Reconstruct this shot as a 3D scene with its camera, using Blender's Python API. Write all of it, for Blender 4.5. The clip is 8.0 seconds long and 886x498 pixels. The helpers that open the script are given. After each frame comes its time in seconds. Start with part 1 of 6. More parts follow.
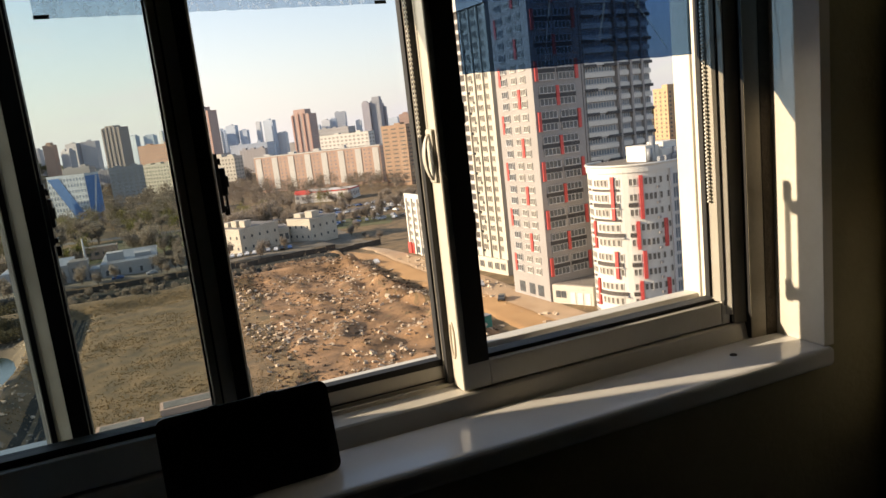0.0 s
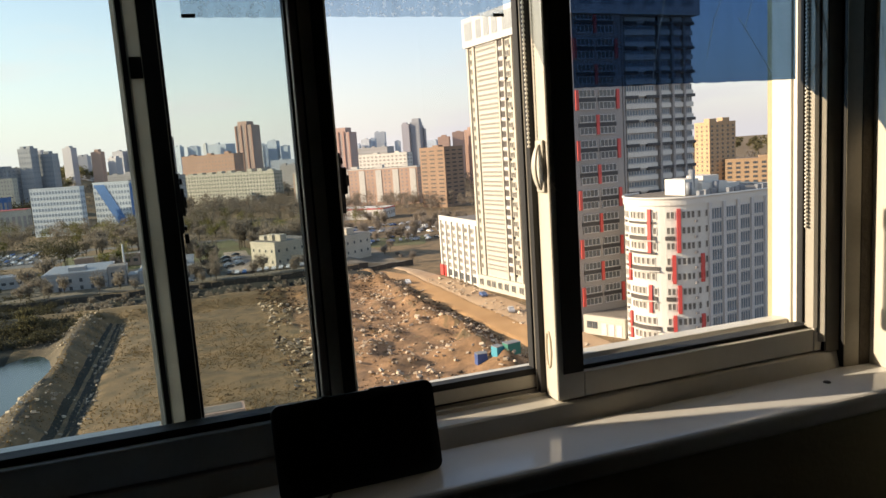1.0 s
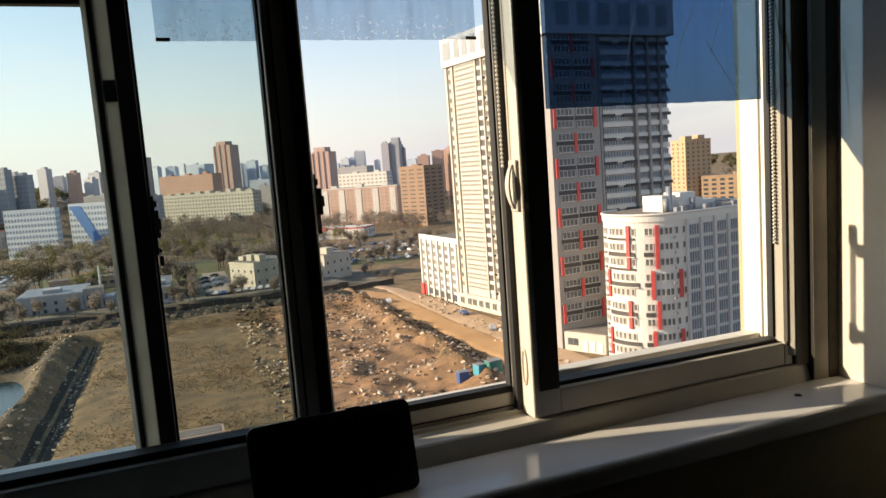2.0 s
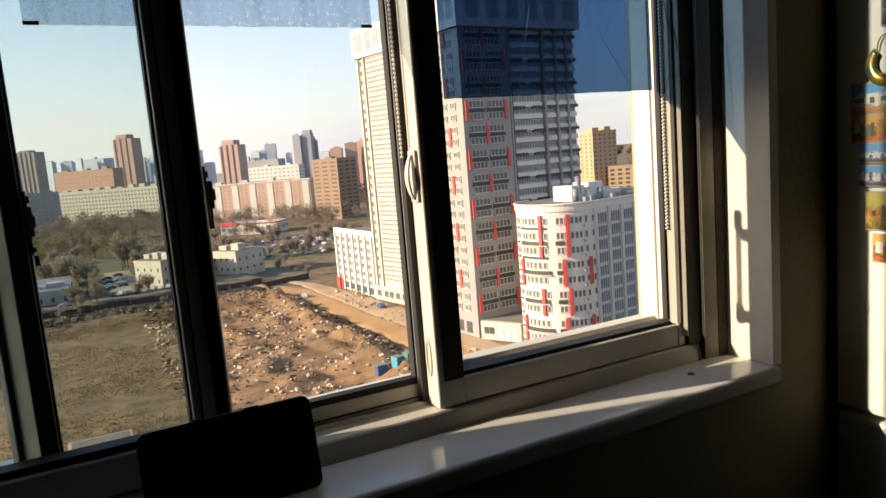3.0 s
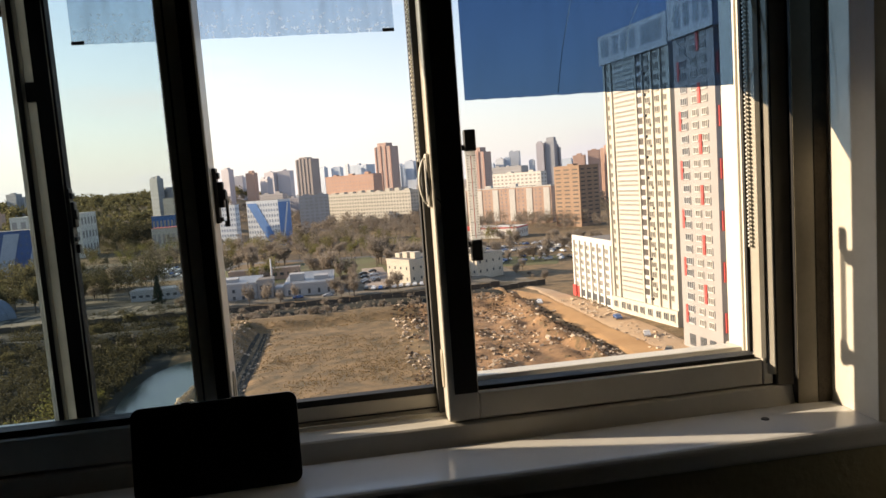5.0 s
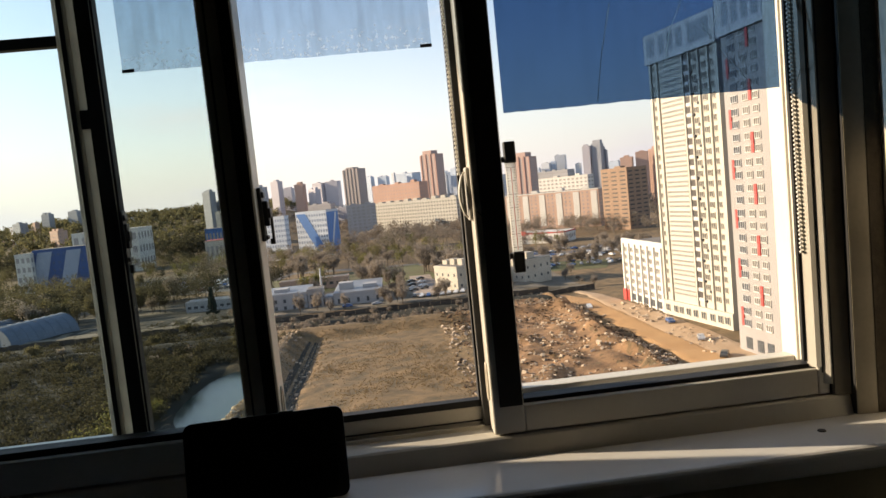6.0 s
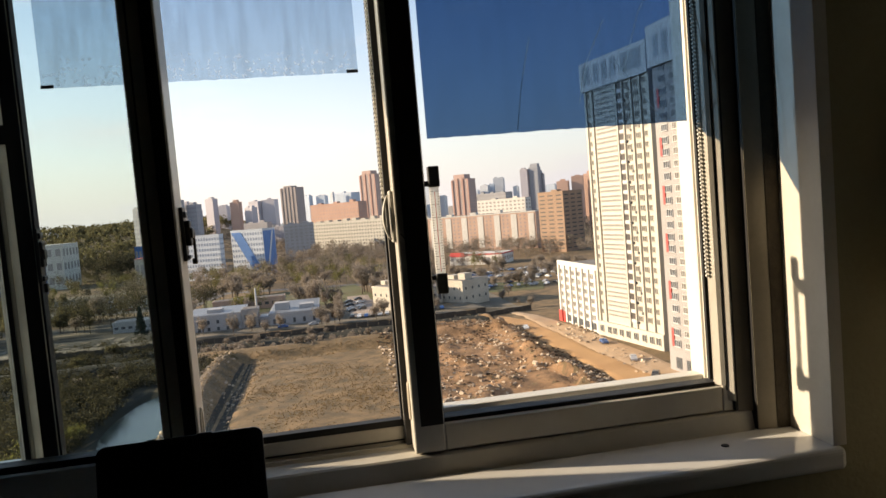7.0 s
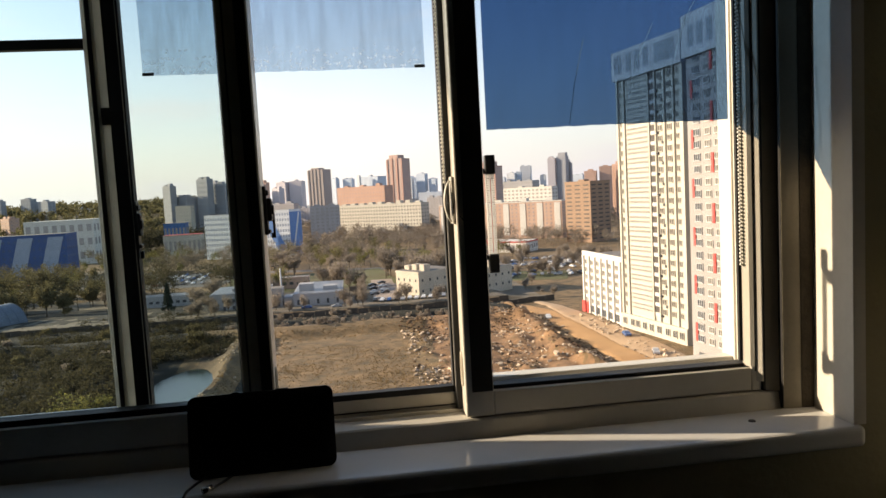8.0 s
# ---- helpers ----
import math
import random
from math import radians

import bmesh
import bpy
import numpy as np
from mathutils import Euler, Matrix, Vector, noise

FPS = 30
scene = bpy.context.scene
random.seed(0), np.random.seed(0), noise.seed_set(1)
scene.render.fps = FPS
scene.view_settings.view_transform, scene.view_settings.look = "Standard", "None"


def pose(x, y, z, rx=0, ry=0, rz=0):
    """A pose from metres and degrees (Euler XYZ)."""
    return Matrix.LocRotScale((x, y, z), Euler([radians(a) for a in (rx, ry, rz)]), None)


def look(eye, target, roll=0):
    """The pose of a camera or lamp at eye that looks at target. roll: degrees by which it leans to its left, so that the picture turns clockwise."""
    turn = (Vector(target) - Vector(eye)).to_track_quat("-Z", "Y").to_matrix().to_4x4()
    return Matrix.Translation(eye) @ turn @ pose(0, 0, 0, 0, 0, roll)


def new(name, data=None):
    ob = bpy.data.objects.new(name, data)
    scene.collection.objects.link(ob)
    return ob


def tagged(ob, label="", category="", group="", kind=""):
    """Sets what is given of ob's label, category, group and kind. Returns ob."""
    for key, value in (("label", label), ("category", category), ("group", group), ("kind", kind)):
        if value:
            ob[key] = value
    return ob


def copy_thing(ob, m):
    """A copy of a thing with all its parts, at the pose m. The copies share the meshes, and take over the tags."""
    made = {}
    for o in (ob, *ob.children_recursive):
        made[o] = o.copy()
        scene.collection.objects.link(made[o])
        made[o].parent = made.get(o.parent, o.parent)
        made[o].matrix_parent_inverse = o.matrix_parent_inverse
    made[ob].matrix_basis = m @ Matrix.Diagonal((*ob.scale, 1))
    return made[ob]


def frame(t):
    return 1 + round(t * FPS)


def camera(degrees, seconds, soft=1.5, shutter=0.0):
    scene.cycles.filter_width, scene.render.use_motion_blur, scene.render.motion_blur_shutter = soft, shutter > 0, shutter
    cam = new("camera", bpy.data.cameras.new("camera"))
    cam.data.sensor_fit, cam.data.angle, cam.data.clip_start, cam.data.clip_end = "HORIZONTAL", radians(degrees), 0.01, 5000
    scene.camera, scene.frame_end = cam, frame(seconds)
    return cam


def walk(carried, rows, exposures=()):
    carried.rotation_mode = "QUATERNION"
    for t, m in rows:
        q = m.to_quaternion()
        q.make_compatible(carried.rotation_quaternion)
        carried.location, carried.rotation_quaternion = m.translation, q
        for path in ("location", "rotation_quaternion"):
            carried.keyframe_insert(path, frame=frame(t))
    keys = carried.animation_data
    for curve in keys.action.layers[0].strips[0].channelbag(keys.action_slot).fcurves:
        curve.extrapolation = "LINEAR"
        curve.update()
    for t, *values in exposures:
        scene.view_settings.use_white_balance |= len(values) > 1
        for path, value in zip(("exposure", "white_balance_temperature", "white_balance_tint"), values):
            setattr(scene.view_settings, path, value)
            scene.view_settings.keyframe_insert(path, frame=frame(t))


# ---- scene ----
cam = camera(64.2, 8.0)
PATH = [
    (0, (0.299, -0.881, 1.305), (1.006, 0.956, 0.954), -6.4),
    (0.3, (0.229, -0.885, 1.302), (1.046, 0.914, 0.991), -3.3),
    (0.5, (0.209, -0.883, 1.293), (0.981, 0.942, 1.02), -2.4),
    (0.8, (0.193, -0.877, 1.294), (0.845, 0.996, 1.037), -3.3),
    (1, (0.198, -0.865, 1.294), (0.829, 1.012, 1.015), -3.8),
    (2.3, (0.203, -0.88, 1.296), (0.934, 0.969, 1.077), -3.7),
    (2.5, (0.206, -0.882, 1.293), (0.978, 0.949, 1.07), -3.3),
    (3, (0.224, -0.875, 1.292), (1.126, 0.889, 1.021), -4.6),
    (3.5, (0.224, -0.881, 1.291), (1.13, 0.883, 1.031), -3.9),
    (3.9, (0.263, -0.894, 1.294), (1.21, 0.856, 1.089), -3.7),
    (4, (0.293, -0.9, 1.297), (1.194, 0.875, 1.107), -5.8),
    (4.2, (0.365, -0.9, 1.288), (1.115, 0.948, 1.139), -3.8),
    (4.5, (0.467, -0.911, 1.272), (1.019, 1.007, 1.143), -0.3),
    (4.6, (0.486, -0.916, 1.272), (0.976, 1.016, 1.11), -1.2),
    (4.8, (0.511, -0.93, 1.266), (0.917, 1.018, 1.065), -2.3),
    (5, (0.525, -0.937, 1.264), (0.798, 1.034, 1.064), -4.2),
    (5.2, (0.526, -0.932, 1.26), (0.702, 1.048, 1.041), -3.5),
    (6.5, (0.543, -0.946, 1.279), (0.686, 1.043, 1.133), -6.5),
    (6.8, (0.55, -0.95, 1.279), (0.751, 1.034, 1.125), -5.4),
    (7, (0.552, -0.963, 1.274), (0.872, 1.007, 1.146), -4.8),
    (7.3, (0.534, -1.014, 1.28), (1.038, 0.918, 1.155), -3.5),
    (7.5, (0.524, -1.036, 1.278), (1.008, 0.898, 1.123), -4.9),
    (7.8, (0.5, -1.043, 1.281), (0.842, 0.919, 1.09), -3.7),
    (8, (0.491, -1.049, 1.276), (0.74, 0.929, 1.114), -3.1),
]
walk(cam, [(t, look(eye, target, roll)) for t, eye, target, roll in PATH], [(0, 1.06, 7400, 13), (0.5, 1.26, 7200, 13), (1.0, 1.06, 7200, 12), (2.4, 1.07, 7200, 12), (3.5, 1.25, 7200, 13), (4.5, 1.17, 7300, 14), (6.5, 1.08, 7350, 13), (8, 1.16, 7350, 13)])

# ---- world, sun, exposure ----
GROUND = -45.0
SUN_FROM = Vector((-1.0, 0.265, 0.36)).normalized()
world = bpy.data.worlds.new("sky")
scene.world = world
world.use_nodes = True
wn = world.node_tree
sky = wn.nodes.new("ShaderNodeTexSky")
sky.sky_type, sky.sun_disc = "NISHITA", False
sky.sun_elevation = math.asin(SUN_FROM.z)
sky.sun_rotation = math.atan2(SUN_FROM.x, SUN_FROM.y)
sky.altitude, sky.air_density, sky.dust_density, sky.ozone_density = 150, 1.0, 0.9, 2.0
# whitish spring haze low over the town, all round, and a few thin clouds
wtc, wsep, wmr, wpw, wmix = [wn.nodes.new("ShaderNode" + k) for k in ("TexCoord", "SeparateXYZ", "MapRange", "Math", "Mix")]
wn.links.new(wtc.outputs["Generated"], wsep.inputs[0])
wn.links.new(wsep.outputs[2], wmr.inputs[0])
wmr.inputs[1].default_value, wmr.inputs[2].default_value, wmr.inputs[3].default_value, wmr.inputs[4].default_value = 0.0, 0.5, 1.0, 0.0
wpw.operation, wpw.inputs[1].default_value = "POWER", 2.5
wn.links.new(wmr.outputs[0], wpw.inputs[0])
wmp, wnz, wcl, wad = [wn.nodes.new("ShaderNode" + k) for k in ("Mapping", "TexNoise", "MapRange", "Math")]
wmp.inputs["Scale"].default_value = (2.2, 2.2, 11.0)
wnz.inputs["Scale"].default_value, wnz.inputs["Detail"].default_value = 1.6, 7
wcl.inputs[1].default_value, wcl.inputs[2].default_value, wcl.inputs[3].default_value, wcl.inputs[4].default_value = 0.56, 0.75, 0.0, 0.35
wn.links.new(wtc.outputs["Generated"], wmp.inputs[0])
wn.links.new(wmp.outputs[0], wnz.inputs["Vector"])
wn.links.new(wnz.outputs[0], wcl.inputs[0])
wad.operation, wad.use_clamp = "ADD", True
wn.links.new(wpw.outputs[0], wad.inputs[0])
wn.links.new(wcl.outputs[0], wad.inputs[1])
wmix.data_type = "RGBA"
wgl, whz = wn.nodes.new("ShaderNodeMapRange"), wn.nodes.new("ShaderNodeMix")
wgl.inputs[1].default_value, wgl.inputs[2].default_value = 0.02, 0.42
whz.data_type = "RGBA"
whz.inputs[6].default_value, whz.inputs[7].default_value = (3.9, 3.85, 4.1, 1), (2.75, 2.8, 3.15, 1)
wn.links.new(wsep.outputs[0], wgl.inputs[0])
wn.links.new(wgl.outputs[0], whz.inputs[0])
wn.links.new(whz.outputs[2], wmix.inputs[7])
wn.links.new(wad.outputs[0], wmix.inputs[0])
wn.links.new(sky.outputs[0], wmix.inputs[6])
wn.links.new(wmix.outputs[2], wn.nodes["Background"].inputs[0])
wn.nodes["Background"].inputs[1].default_value = 0.15
sun = new("sun", bpy.data.lights.new("sun", "SUN"))
sun.data.energy, sun.data.angle, sun.data.color = 5.0, radians(0.53), (1.0, 0.86, 0.68)
sun.matrix_world = look(SUN_FROM * 50, (0, 0, 0))

# ---- materials ----
MATS = {}


def mat(name, color, color2=None, scale=8.0, rough=0.6, bump=0.0, metal=0.0, fine=40.0, detail=6.0, island=0.0, coat=0.0, stretch=None, spec=0.5):
    """A surface with broad stains and fine grain between two colours."""
    if name in MATS:
        return MATS[name]
    m = bpy.data.materials.new(name)
    m.use_nodes = True
    nt = m.node_tree
    b = nt.nodes["Principled BSDF"]
    b.inputs["Roughness"].default_value, b.inputs["Metallic"].default_value = rough, metal
    b.inputs["Coat Weight"].default_value = coat
    b.inputs["Specular IOR Level"].default_value = spec
    color2 = color2 or tuple(c * 0.8 for c in color)
    tc = nt.nodes.new("ShaderNodeTexCoord")
    src = tc.outputs["Object"]
    if stretch:
        mp = nt.nodes.new("ShaderNodeMapping")
        mp.inputs["Scale"].default_value = stretch
        nt.links.new(src, mp.inputs[0])
        src = mp.outputs[0]
    n1, n2 = nt.nodes.new("ShaderNodeTexNoise"), nt.nodes.new("ShaderNodeTexNoise")
    n1.inputs["Scale"].default_value, n1.inputs["Detail"].default_value = scale, detail
    n2.inputs["Scale"].default_value, n2.inputs["Detail"].default_value = fine, 4
    for n in (n1, n2):
        nt.links.new(src, n.inputs["Vector"])
    mix = nt.nodes.new("ShaderNodeMath")
    mix.operation = "MULTIPLY_ADD"
    mix.inputs[1].default_value = 0.35
    nt.links.new(n2.outputs[0], mix.inputs[0])
    nt.links.new(n1.outputs[0], mix.inputs[2])
    ramp = nt.nodes.new("ShaderNodeValToRGB")
    ramp.color_ramp.elements[0].position, ramp.color_ramp.elements[1].position = 0.45, 0.9
    ramp.color_ramp.elements[0].color, ramp.color_ramp.elements[1].color = (*color2, 1), (*color, 1)
    nt.links.new(mix.outputs[0], ramp.inputs[0])
    out = ramp.outputs[0]
    if island:
        info = nt.nodes.new("ShaderNodeNewGeometry")
        hsv = nt.nodes.new("ShaderNodeHueSaturation")
        mr = nt.nodes.new("ShaderNodeMapRange")
        mr.inputs[3].default_value, mr.inputs[4].default_value = 1 - island, 1 + island
        nt.links.new(info.outputs["Random Per Island"], mr.inputs[0])
        nt.links.new(mr.outputs[0], hsv.inputs["Value"])
        nt.links.new(out, hsv.inputs["Color"])
        out = hsv.outputs[0]
    nt.links.new(out, b.inputs["Base Color"])
    if bump:
        bp = nt.nodes.new("ShaderNodeBump")
        bp.inputs["Strength"].default_value, bp.inputs["Distance"].default_value = bump, 0.01 if scale > 2 else 0.3
        nt.links.new(mix.outputs[0], bp.inputs["Height"])
        nt.links.new(bp.outputs[0], b.inputs["Normal"])
    MATS[name] = m
    return m


def varied(m, low=0.8, high=1.2):
    """Lets alike objects differ a little in brightness."""
    nt = m.node_tree
    b = nt.nodes["Principled BSDF"]
    link = b.inputs["Base Color"].links[0]
    src = link.from_socket
    info, mr, hsv = nt.nodes.new("ShaderNodeObjectInfo"), nt.nodes.new("ShaderNodeMapRange"), nt.nodes.new("ShaderNodeHueSaturation")
    mr.inputs[3].default_value, mr.inputs[4].default_value = low, high
    nt.links.new(info.outputs["Random"], mr.inputs[0])
    nt.links.new(mr.outputs[0], hsv.inputs["Value"])
    nt.links.new(src, hsv.inputs["Color"])
    nt.links.new(hsv.outputs[0], b.inputs["Base Color"])
    return m


def glass_mat(name, tint, gloss=0.06, rough=0.0, veil=0.0):
    """A clear pane: lets light through by its tint, mirrors a little, and carries a thin veil of dust."""
    m = bpy.data.materials.new(name)
    m.use_nodes = True
    nt = m.node_tree
    nt.nodes.remove(nt.nodes["Principled BSDF"])
    out = nt.nodes["Material Output"]
    tr, gl, mx = nt.nodes.new("ShaderNodeBsdfTransparent"), nt.nodes.new("ShaderNodeBsdfGlossy"), nt.nodes.new("ShaderNodeMixShader")
    fr, pw, mul = nt.nodes.new("ShaderNodeLayerWeight"), nt.nodes.new("ShaderNodeMath"), nt.nodes.new("ShaderNodeMath")
    fr.inputs[0].default_value = 0.5
    pw.operation, pw.inputs[1].default_value = "POWER", 5.0
    mul.operation, mul.inputs[1].default_value, mul.inputs[2].default_value = "MULTIPLY_ADD", gloss * 6, gloss * 0.4
    tr.inputs[0].default_value = (*tint, 1)
    gl.inputs["Roughness"].default_value = rough
    nt.links.new(fr.outputs[1], pw.inputs[0])
    nt.links.new(pw.outputs[0], mul.inputs[0])
    nt.links.new(mul.outputs[0], mx.inputs[0])
    nt.links.new(tr.outputs[0], mx.inputs[1])
    nt.links.new(gl.outputs[0], mx.inputs[2])
    last = mx
    if veil:
        tl, nz, mr, mx2 = nt.nodes.new("ShaderNodeBsdfTranslucent"), nt.nodes.new("ShaderNodeTexNoise"), nt.nodes.new("ShaderNodeMapRange"), nt.nodes.new("ShaderNodeMixShader")
        nz.inputs["Scale"].default_value, nz.inputs["Detail"].default_value = 9, 6
        mr.inputs[1].default_value, mr.inputs[2].default_value, mr.inputs[3].default_value, mr.inputs[4].default_value = 0.35, 0.75, 0.0, veil
        tc = nt.nodes.new("ShaderNodeTexCoord")
        nt.links.new(tc.outputs["Object"], nz.inputs["Vector"])
        nt.links.new(nz.outputs[0], mr.inputs[0])
        nt.links.new(mr.outputs[0], mx2.inputs[0])
        nt.links.new(mx.outputs[0], mx2.inputs[1])
        nt.links.new(tl.outputs[0], mx2.inputs[2])
        last = mx2
    nt.links.new(last.outputs[0], out.inputs[0])
    return m


def film_mat(name, tint, milk, milk_color, streak):
    """A thin plastic sheet stuck to a pane: tinted, wrinkled in upright streaks, a little milky."""
    m = bpy.data.materials.new(name)
    m.use_nodes = True
    nt = m.node_tree
    nt.nodes.remove(nt.nodes["Principled BSDF"])
    out = nt.nodes["Material Output"]
    tc, mp = nt.nodes.new("ShaderNodeTexCoord"), nt.nodes.new("ShaderNodeMapping")
    mp.inputs["Scale"].default_value = (70, 1, 9)
    nz, nz2 = nt.nodes.new("ShaderNodeTexNoise"), nt.nodes.new("ShaderNodeTexNoise")
    nz.inputs["Scale"].default_value, nz.inputs["Detail"].default_value = 1.0, 5
    nz2.inputs["Scale"].default_value, nz2.inputs["Detail"].default_value = 150, 6
    nt.links.new(tc.outputs["Object"], mp.inputs[0])
    nt.links.new(mp.outputs[0], nz.inputs["Vector"])
    nt.links.new(tc.outputs["Object"], nz2.inputs["Vector"])
    # crumples gather along the lower edge of the sheet
    sep, low = nt.nodes.new("ShaderNodeSeparateXYZ"), nt.nodes.new("ShaderNodeMapRange")
    nt.links.new(tc.outputs["Object"], sep.inputs[0])
    nt.links.new(sep.outputs[2], low.inputs[0])
    low.inputs[1].default_value, low.inputs[2].default_value, low.inputs[3].default_value, low.inputs[4].default_value = 0.0, 0.05, 1.0, 0.08
    crum = nt.nodes.new("ShaderNodeMath")
    crum.operation = "MULTIPLY"
    cr2 = nt.nodes.new("ShaderNodeMapRange")
    cr2.inputs[1].default_value, cr2.inputs[2].default_value = 0.53, 0.63
    nt.links.new(nz2.outputs[0], cr2.inputs[0])
    nt.links.new(cr2.outputs[0], crum.inputs[0])
    nt.links.new(low.outputs[0], crum.inputs[1])
    st = nt.nodes.new("ShaderNodeMapRange")
    st.inputs[1].default_value, st.inputs[2].default_value, st.inputs[3].default_value, st.inputs[4].default_value = 0.4, 0.75, 1.0, 1.0 - streak
    nt.links.new(nz.outputs[0], st.inputs[0])
    tint_node = nt.nodes.new("ShaderNodeMix")
    tint_node.data_type = "RGBA"
    tint_node.inputs[6].default_value, tint_node.inputs[7].default_value = (0, 0, 0, 1), (*tint, 1)
    nt.links.new(st.outputs[0], tint_node.inputs[0])
    tr, tl, mx, add = nt.nodes.new("ShaderNodeBsdfTransparent"), nt.nodes.new("ShaderNodeBsdfTranslucent"), nt.nodes.new("ShaderNodeMixShader"), nt.nodes.new("ShaderNodeMath")
    nt.links.new(tint_node.outputs[2], tr.inputs[0])
    tl.inputs[0].default_value = (*milk_color, 1)
    add.operation = "MULTIPLY_ADD"
    add.inputs[1].default_value, add.inputs[2].default_value = milk * 6.5, milk
    nt.links.new(crum.outputs[0], add.inputs[0])
    nt.links.new(add.outputs[0], mx.inputs[0])
    nt.links.new(tr.outputs[0], mx.inputs[1])
    nt.links.new(tl.outputs[0], mx.inputs[2])
    nt.links.new(mx.outputs[0], out.inputs[0])
    return m


def milky(name, color):
    """Thin translucent plastic, lit from behind."""
    m = mat(name, color, rough=0.4)
    nt = m.node_tree
    tl, mx = nt.nodes.new("ShaderNodeBsdfTranslucent"), nt.nodes.new("ShaderNodeMixShader")
    tr, mx2 = nt.nodes.new("ShaderNodeBsdfTransparent"), nt.nodes.new("ShaderNodeMixShader")
    tl.inputs[0].default_value = (*color, 1)
    mx.inputs[0].default_value, mx2.inputs[0].default_value = 0.7, 0.35
    nt.links.new(nt.nodes["Principled BSDF"].outputs[0], mx.inputs[1])
    nt.links.new(tl.outputs[0], mx.inputs[2])
    nt.links.new(mx.outputs[0], mx2.inputs[1])
    nt.links.new(tr.outputs[0], mx2.inputs[2])
    nt.links.new(mx2.outputs[0], nt.nodes["Material Output"].inputs[0])
    return m


PVC = mat("white_pvc", (0.65, 0.62, 0.55), (0.58, 0.55, 0.48), scale=14, rough=0.35, bump=0.05, fine=120)
PVC_DIRTY = mat("yellowed_pvc", (0.62, 0.56, 0.46), (0.50, 0.44, 0.34), scale=20, rough=0.45, bump=0.08, fine=160)
# white PVC with the right jamb's shade painted in as dull beige
PVC_SHADED = mat("shaded_pvc", (0.25, 0.222, 0.17), (0.20, 0.175, 0.13), scale=18, rough=0.45, bump=0.06, fine=150)
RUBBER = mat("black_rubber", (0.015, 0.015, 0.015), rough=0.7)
SILL_MAT = mat("glossy_sill_plastic", (0.72, 0.71, 0.68), (0.67, 0.66, 0.63), scale=10, rough=0.16, bump=0.02, fine=150)
# unseen walls, near-black only to keep bounce light off the window
DARK_WALL = mat("bounce_dark_wall", (0.022, 0.018, 0.013), (0.014, 0.011, 0.008), scale=6, rough=0.9, bump=0.2, fine=60)
WALL_MAT = mat("painted_plaster", (0.37, 0.335, 0.21), (0.30, 0.27, 0.165), scale=5, rough=0.85, bump=0.35, fine=90)
# ceiling and floor, also unseen, are darkened for the same purpose
CEIL_MAT = mat("bounce_dark_ceiling", (0.04, 0.03, 0.02), scale=4, rough=0.9, bump=0.2)
FLOOR_MAT = mat("darkened_laminate", (0.045, 0.028, 0.018), (0.03, 0.018, 0.011), scale=3, rough=0.45, stretch=(1, 8, 1))
CASE = mat("black_case", (0.012, 0.012, 0.013), (0.008, 0.008, 0.008), scale=60, rough=0.55, bump=0.1, fine=300)
BLACK = mat("black_plastic", (0.02, 0.02, 0.02), rough=0.45)
STEEL = mat("bright_steel", (0.7, 0.68, 0.64), rough=0.25, metal=1.0)
BEAD = mat("white_bead", (0.82, 0.8, 0.74), rough=0.3)
FRIDGE_MAT = mat("white_enamel", (0.70, 0.69, 0.63), (0.64, 0.63, 0.57), scale=6, rough=0.3, bump=0.03, fine=200)
CLEAR = glass_mat("window_glass", (0.935, 0.94, 0.935), veil=0.003)
GREENISH = glass_mat("double_window_glass", (0.83, 0.88, 0.865), veil=0.003)
BLUE_FILM = film_mat("blue_film", (0.056, 0.118, 0.232), 0.004, (0.5, 0.6, 0.75), 0.10)
GREY_FILM = film_mat("grey_film", (0.50, 0.58, 0.66), 0.06, (0.7, 0.82, 0.95), 0.22)



def frosted(name, color):
    """Thin plastic that only passes scattered light from behind."""
    m = mat(name, color, rough=0.5, scale=30, fine=200)
    nt = m.node_tree
    tl, mx = nt.nodes.new("ShaderNodeBsdfTranslucent"), nt.nodes.new("ShaderNodeMixShader")
    mx.inputs[0].default_value = 0.95
    nt.links.new(nt.nodes["Principled BSDF"].inputs["Base Color"].links[0].from_socket, tl.inputs[0])
    nt.links.new(nt.nodes["Principled BSDF"].outputs[0], mx.inputs[1])
    nt.links.new(tl.outputs[0], mx.inputs[2])
    nt.links.new(mx.outputs[0], nt.nodes["Material Output"].inputs[0])
    return m


# translucency added so skylight from behind brightens strips the sun misses
SEAL = frosted("frosted_seal", (0.62, 0.58, 0.50))
EDGE = frosted("frosted_edge", (0.95, 0.92, 0.85))

# ---- shapes ----


def box(bm, x0, x1, y0, y1, z0, z1, bevel=0.0, index=0, segments=2):
    vs = [bm.verts.new((x, y, z)) for z in (z0, z1) for y in (y0, y1) for x in (x0, x1)]
    fs = [bm.faces.new([vs[i] for i in q]) for q in ((0, 2, 3, 1), (4, 5, 7, 6), (0, 1, 5, 4), (2, 6, 7, 3), (0, 4, 6, 2), (1, 3, 7, 5))]
    for f in fs:
        f.material_index = index
    if bevel:
        es = list({e for f in fs for e in f.edges})
        bmesh.ops.bevel(bm, geom=es, offset=bevel, segments=segments, affect="EDGES", profile=0.5)
    return fs


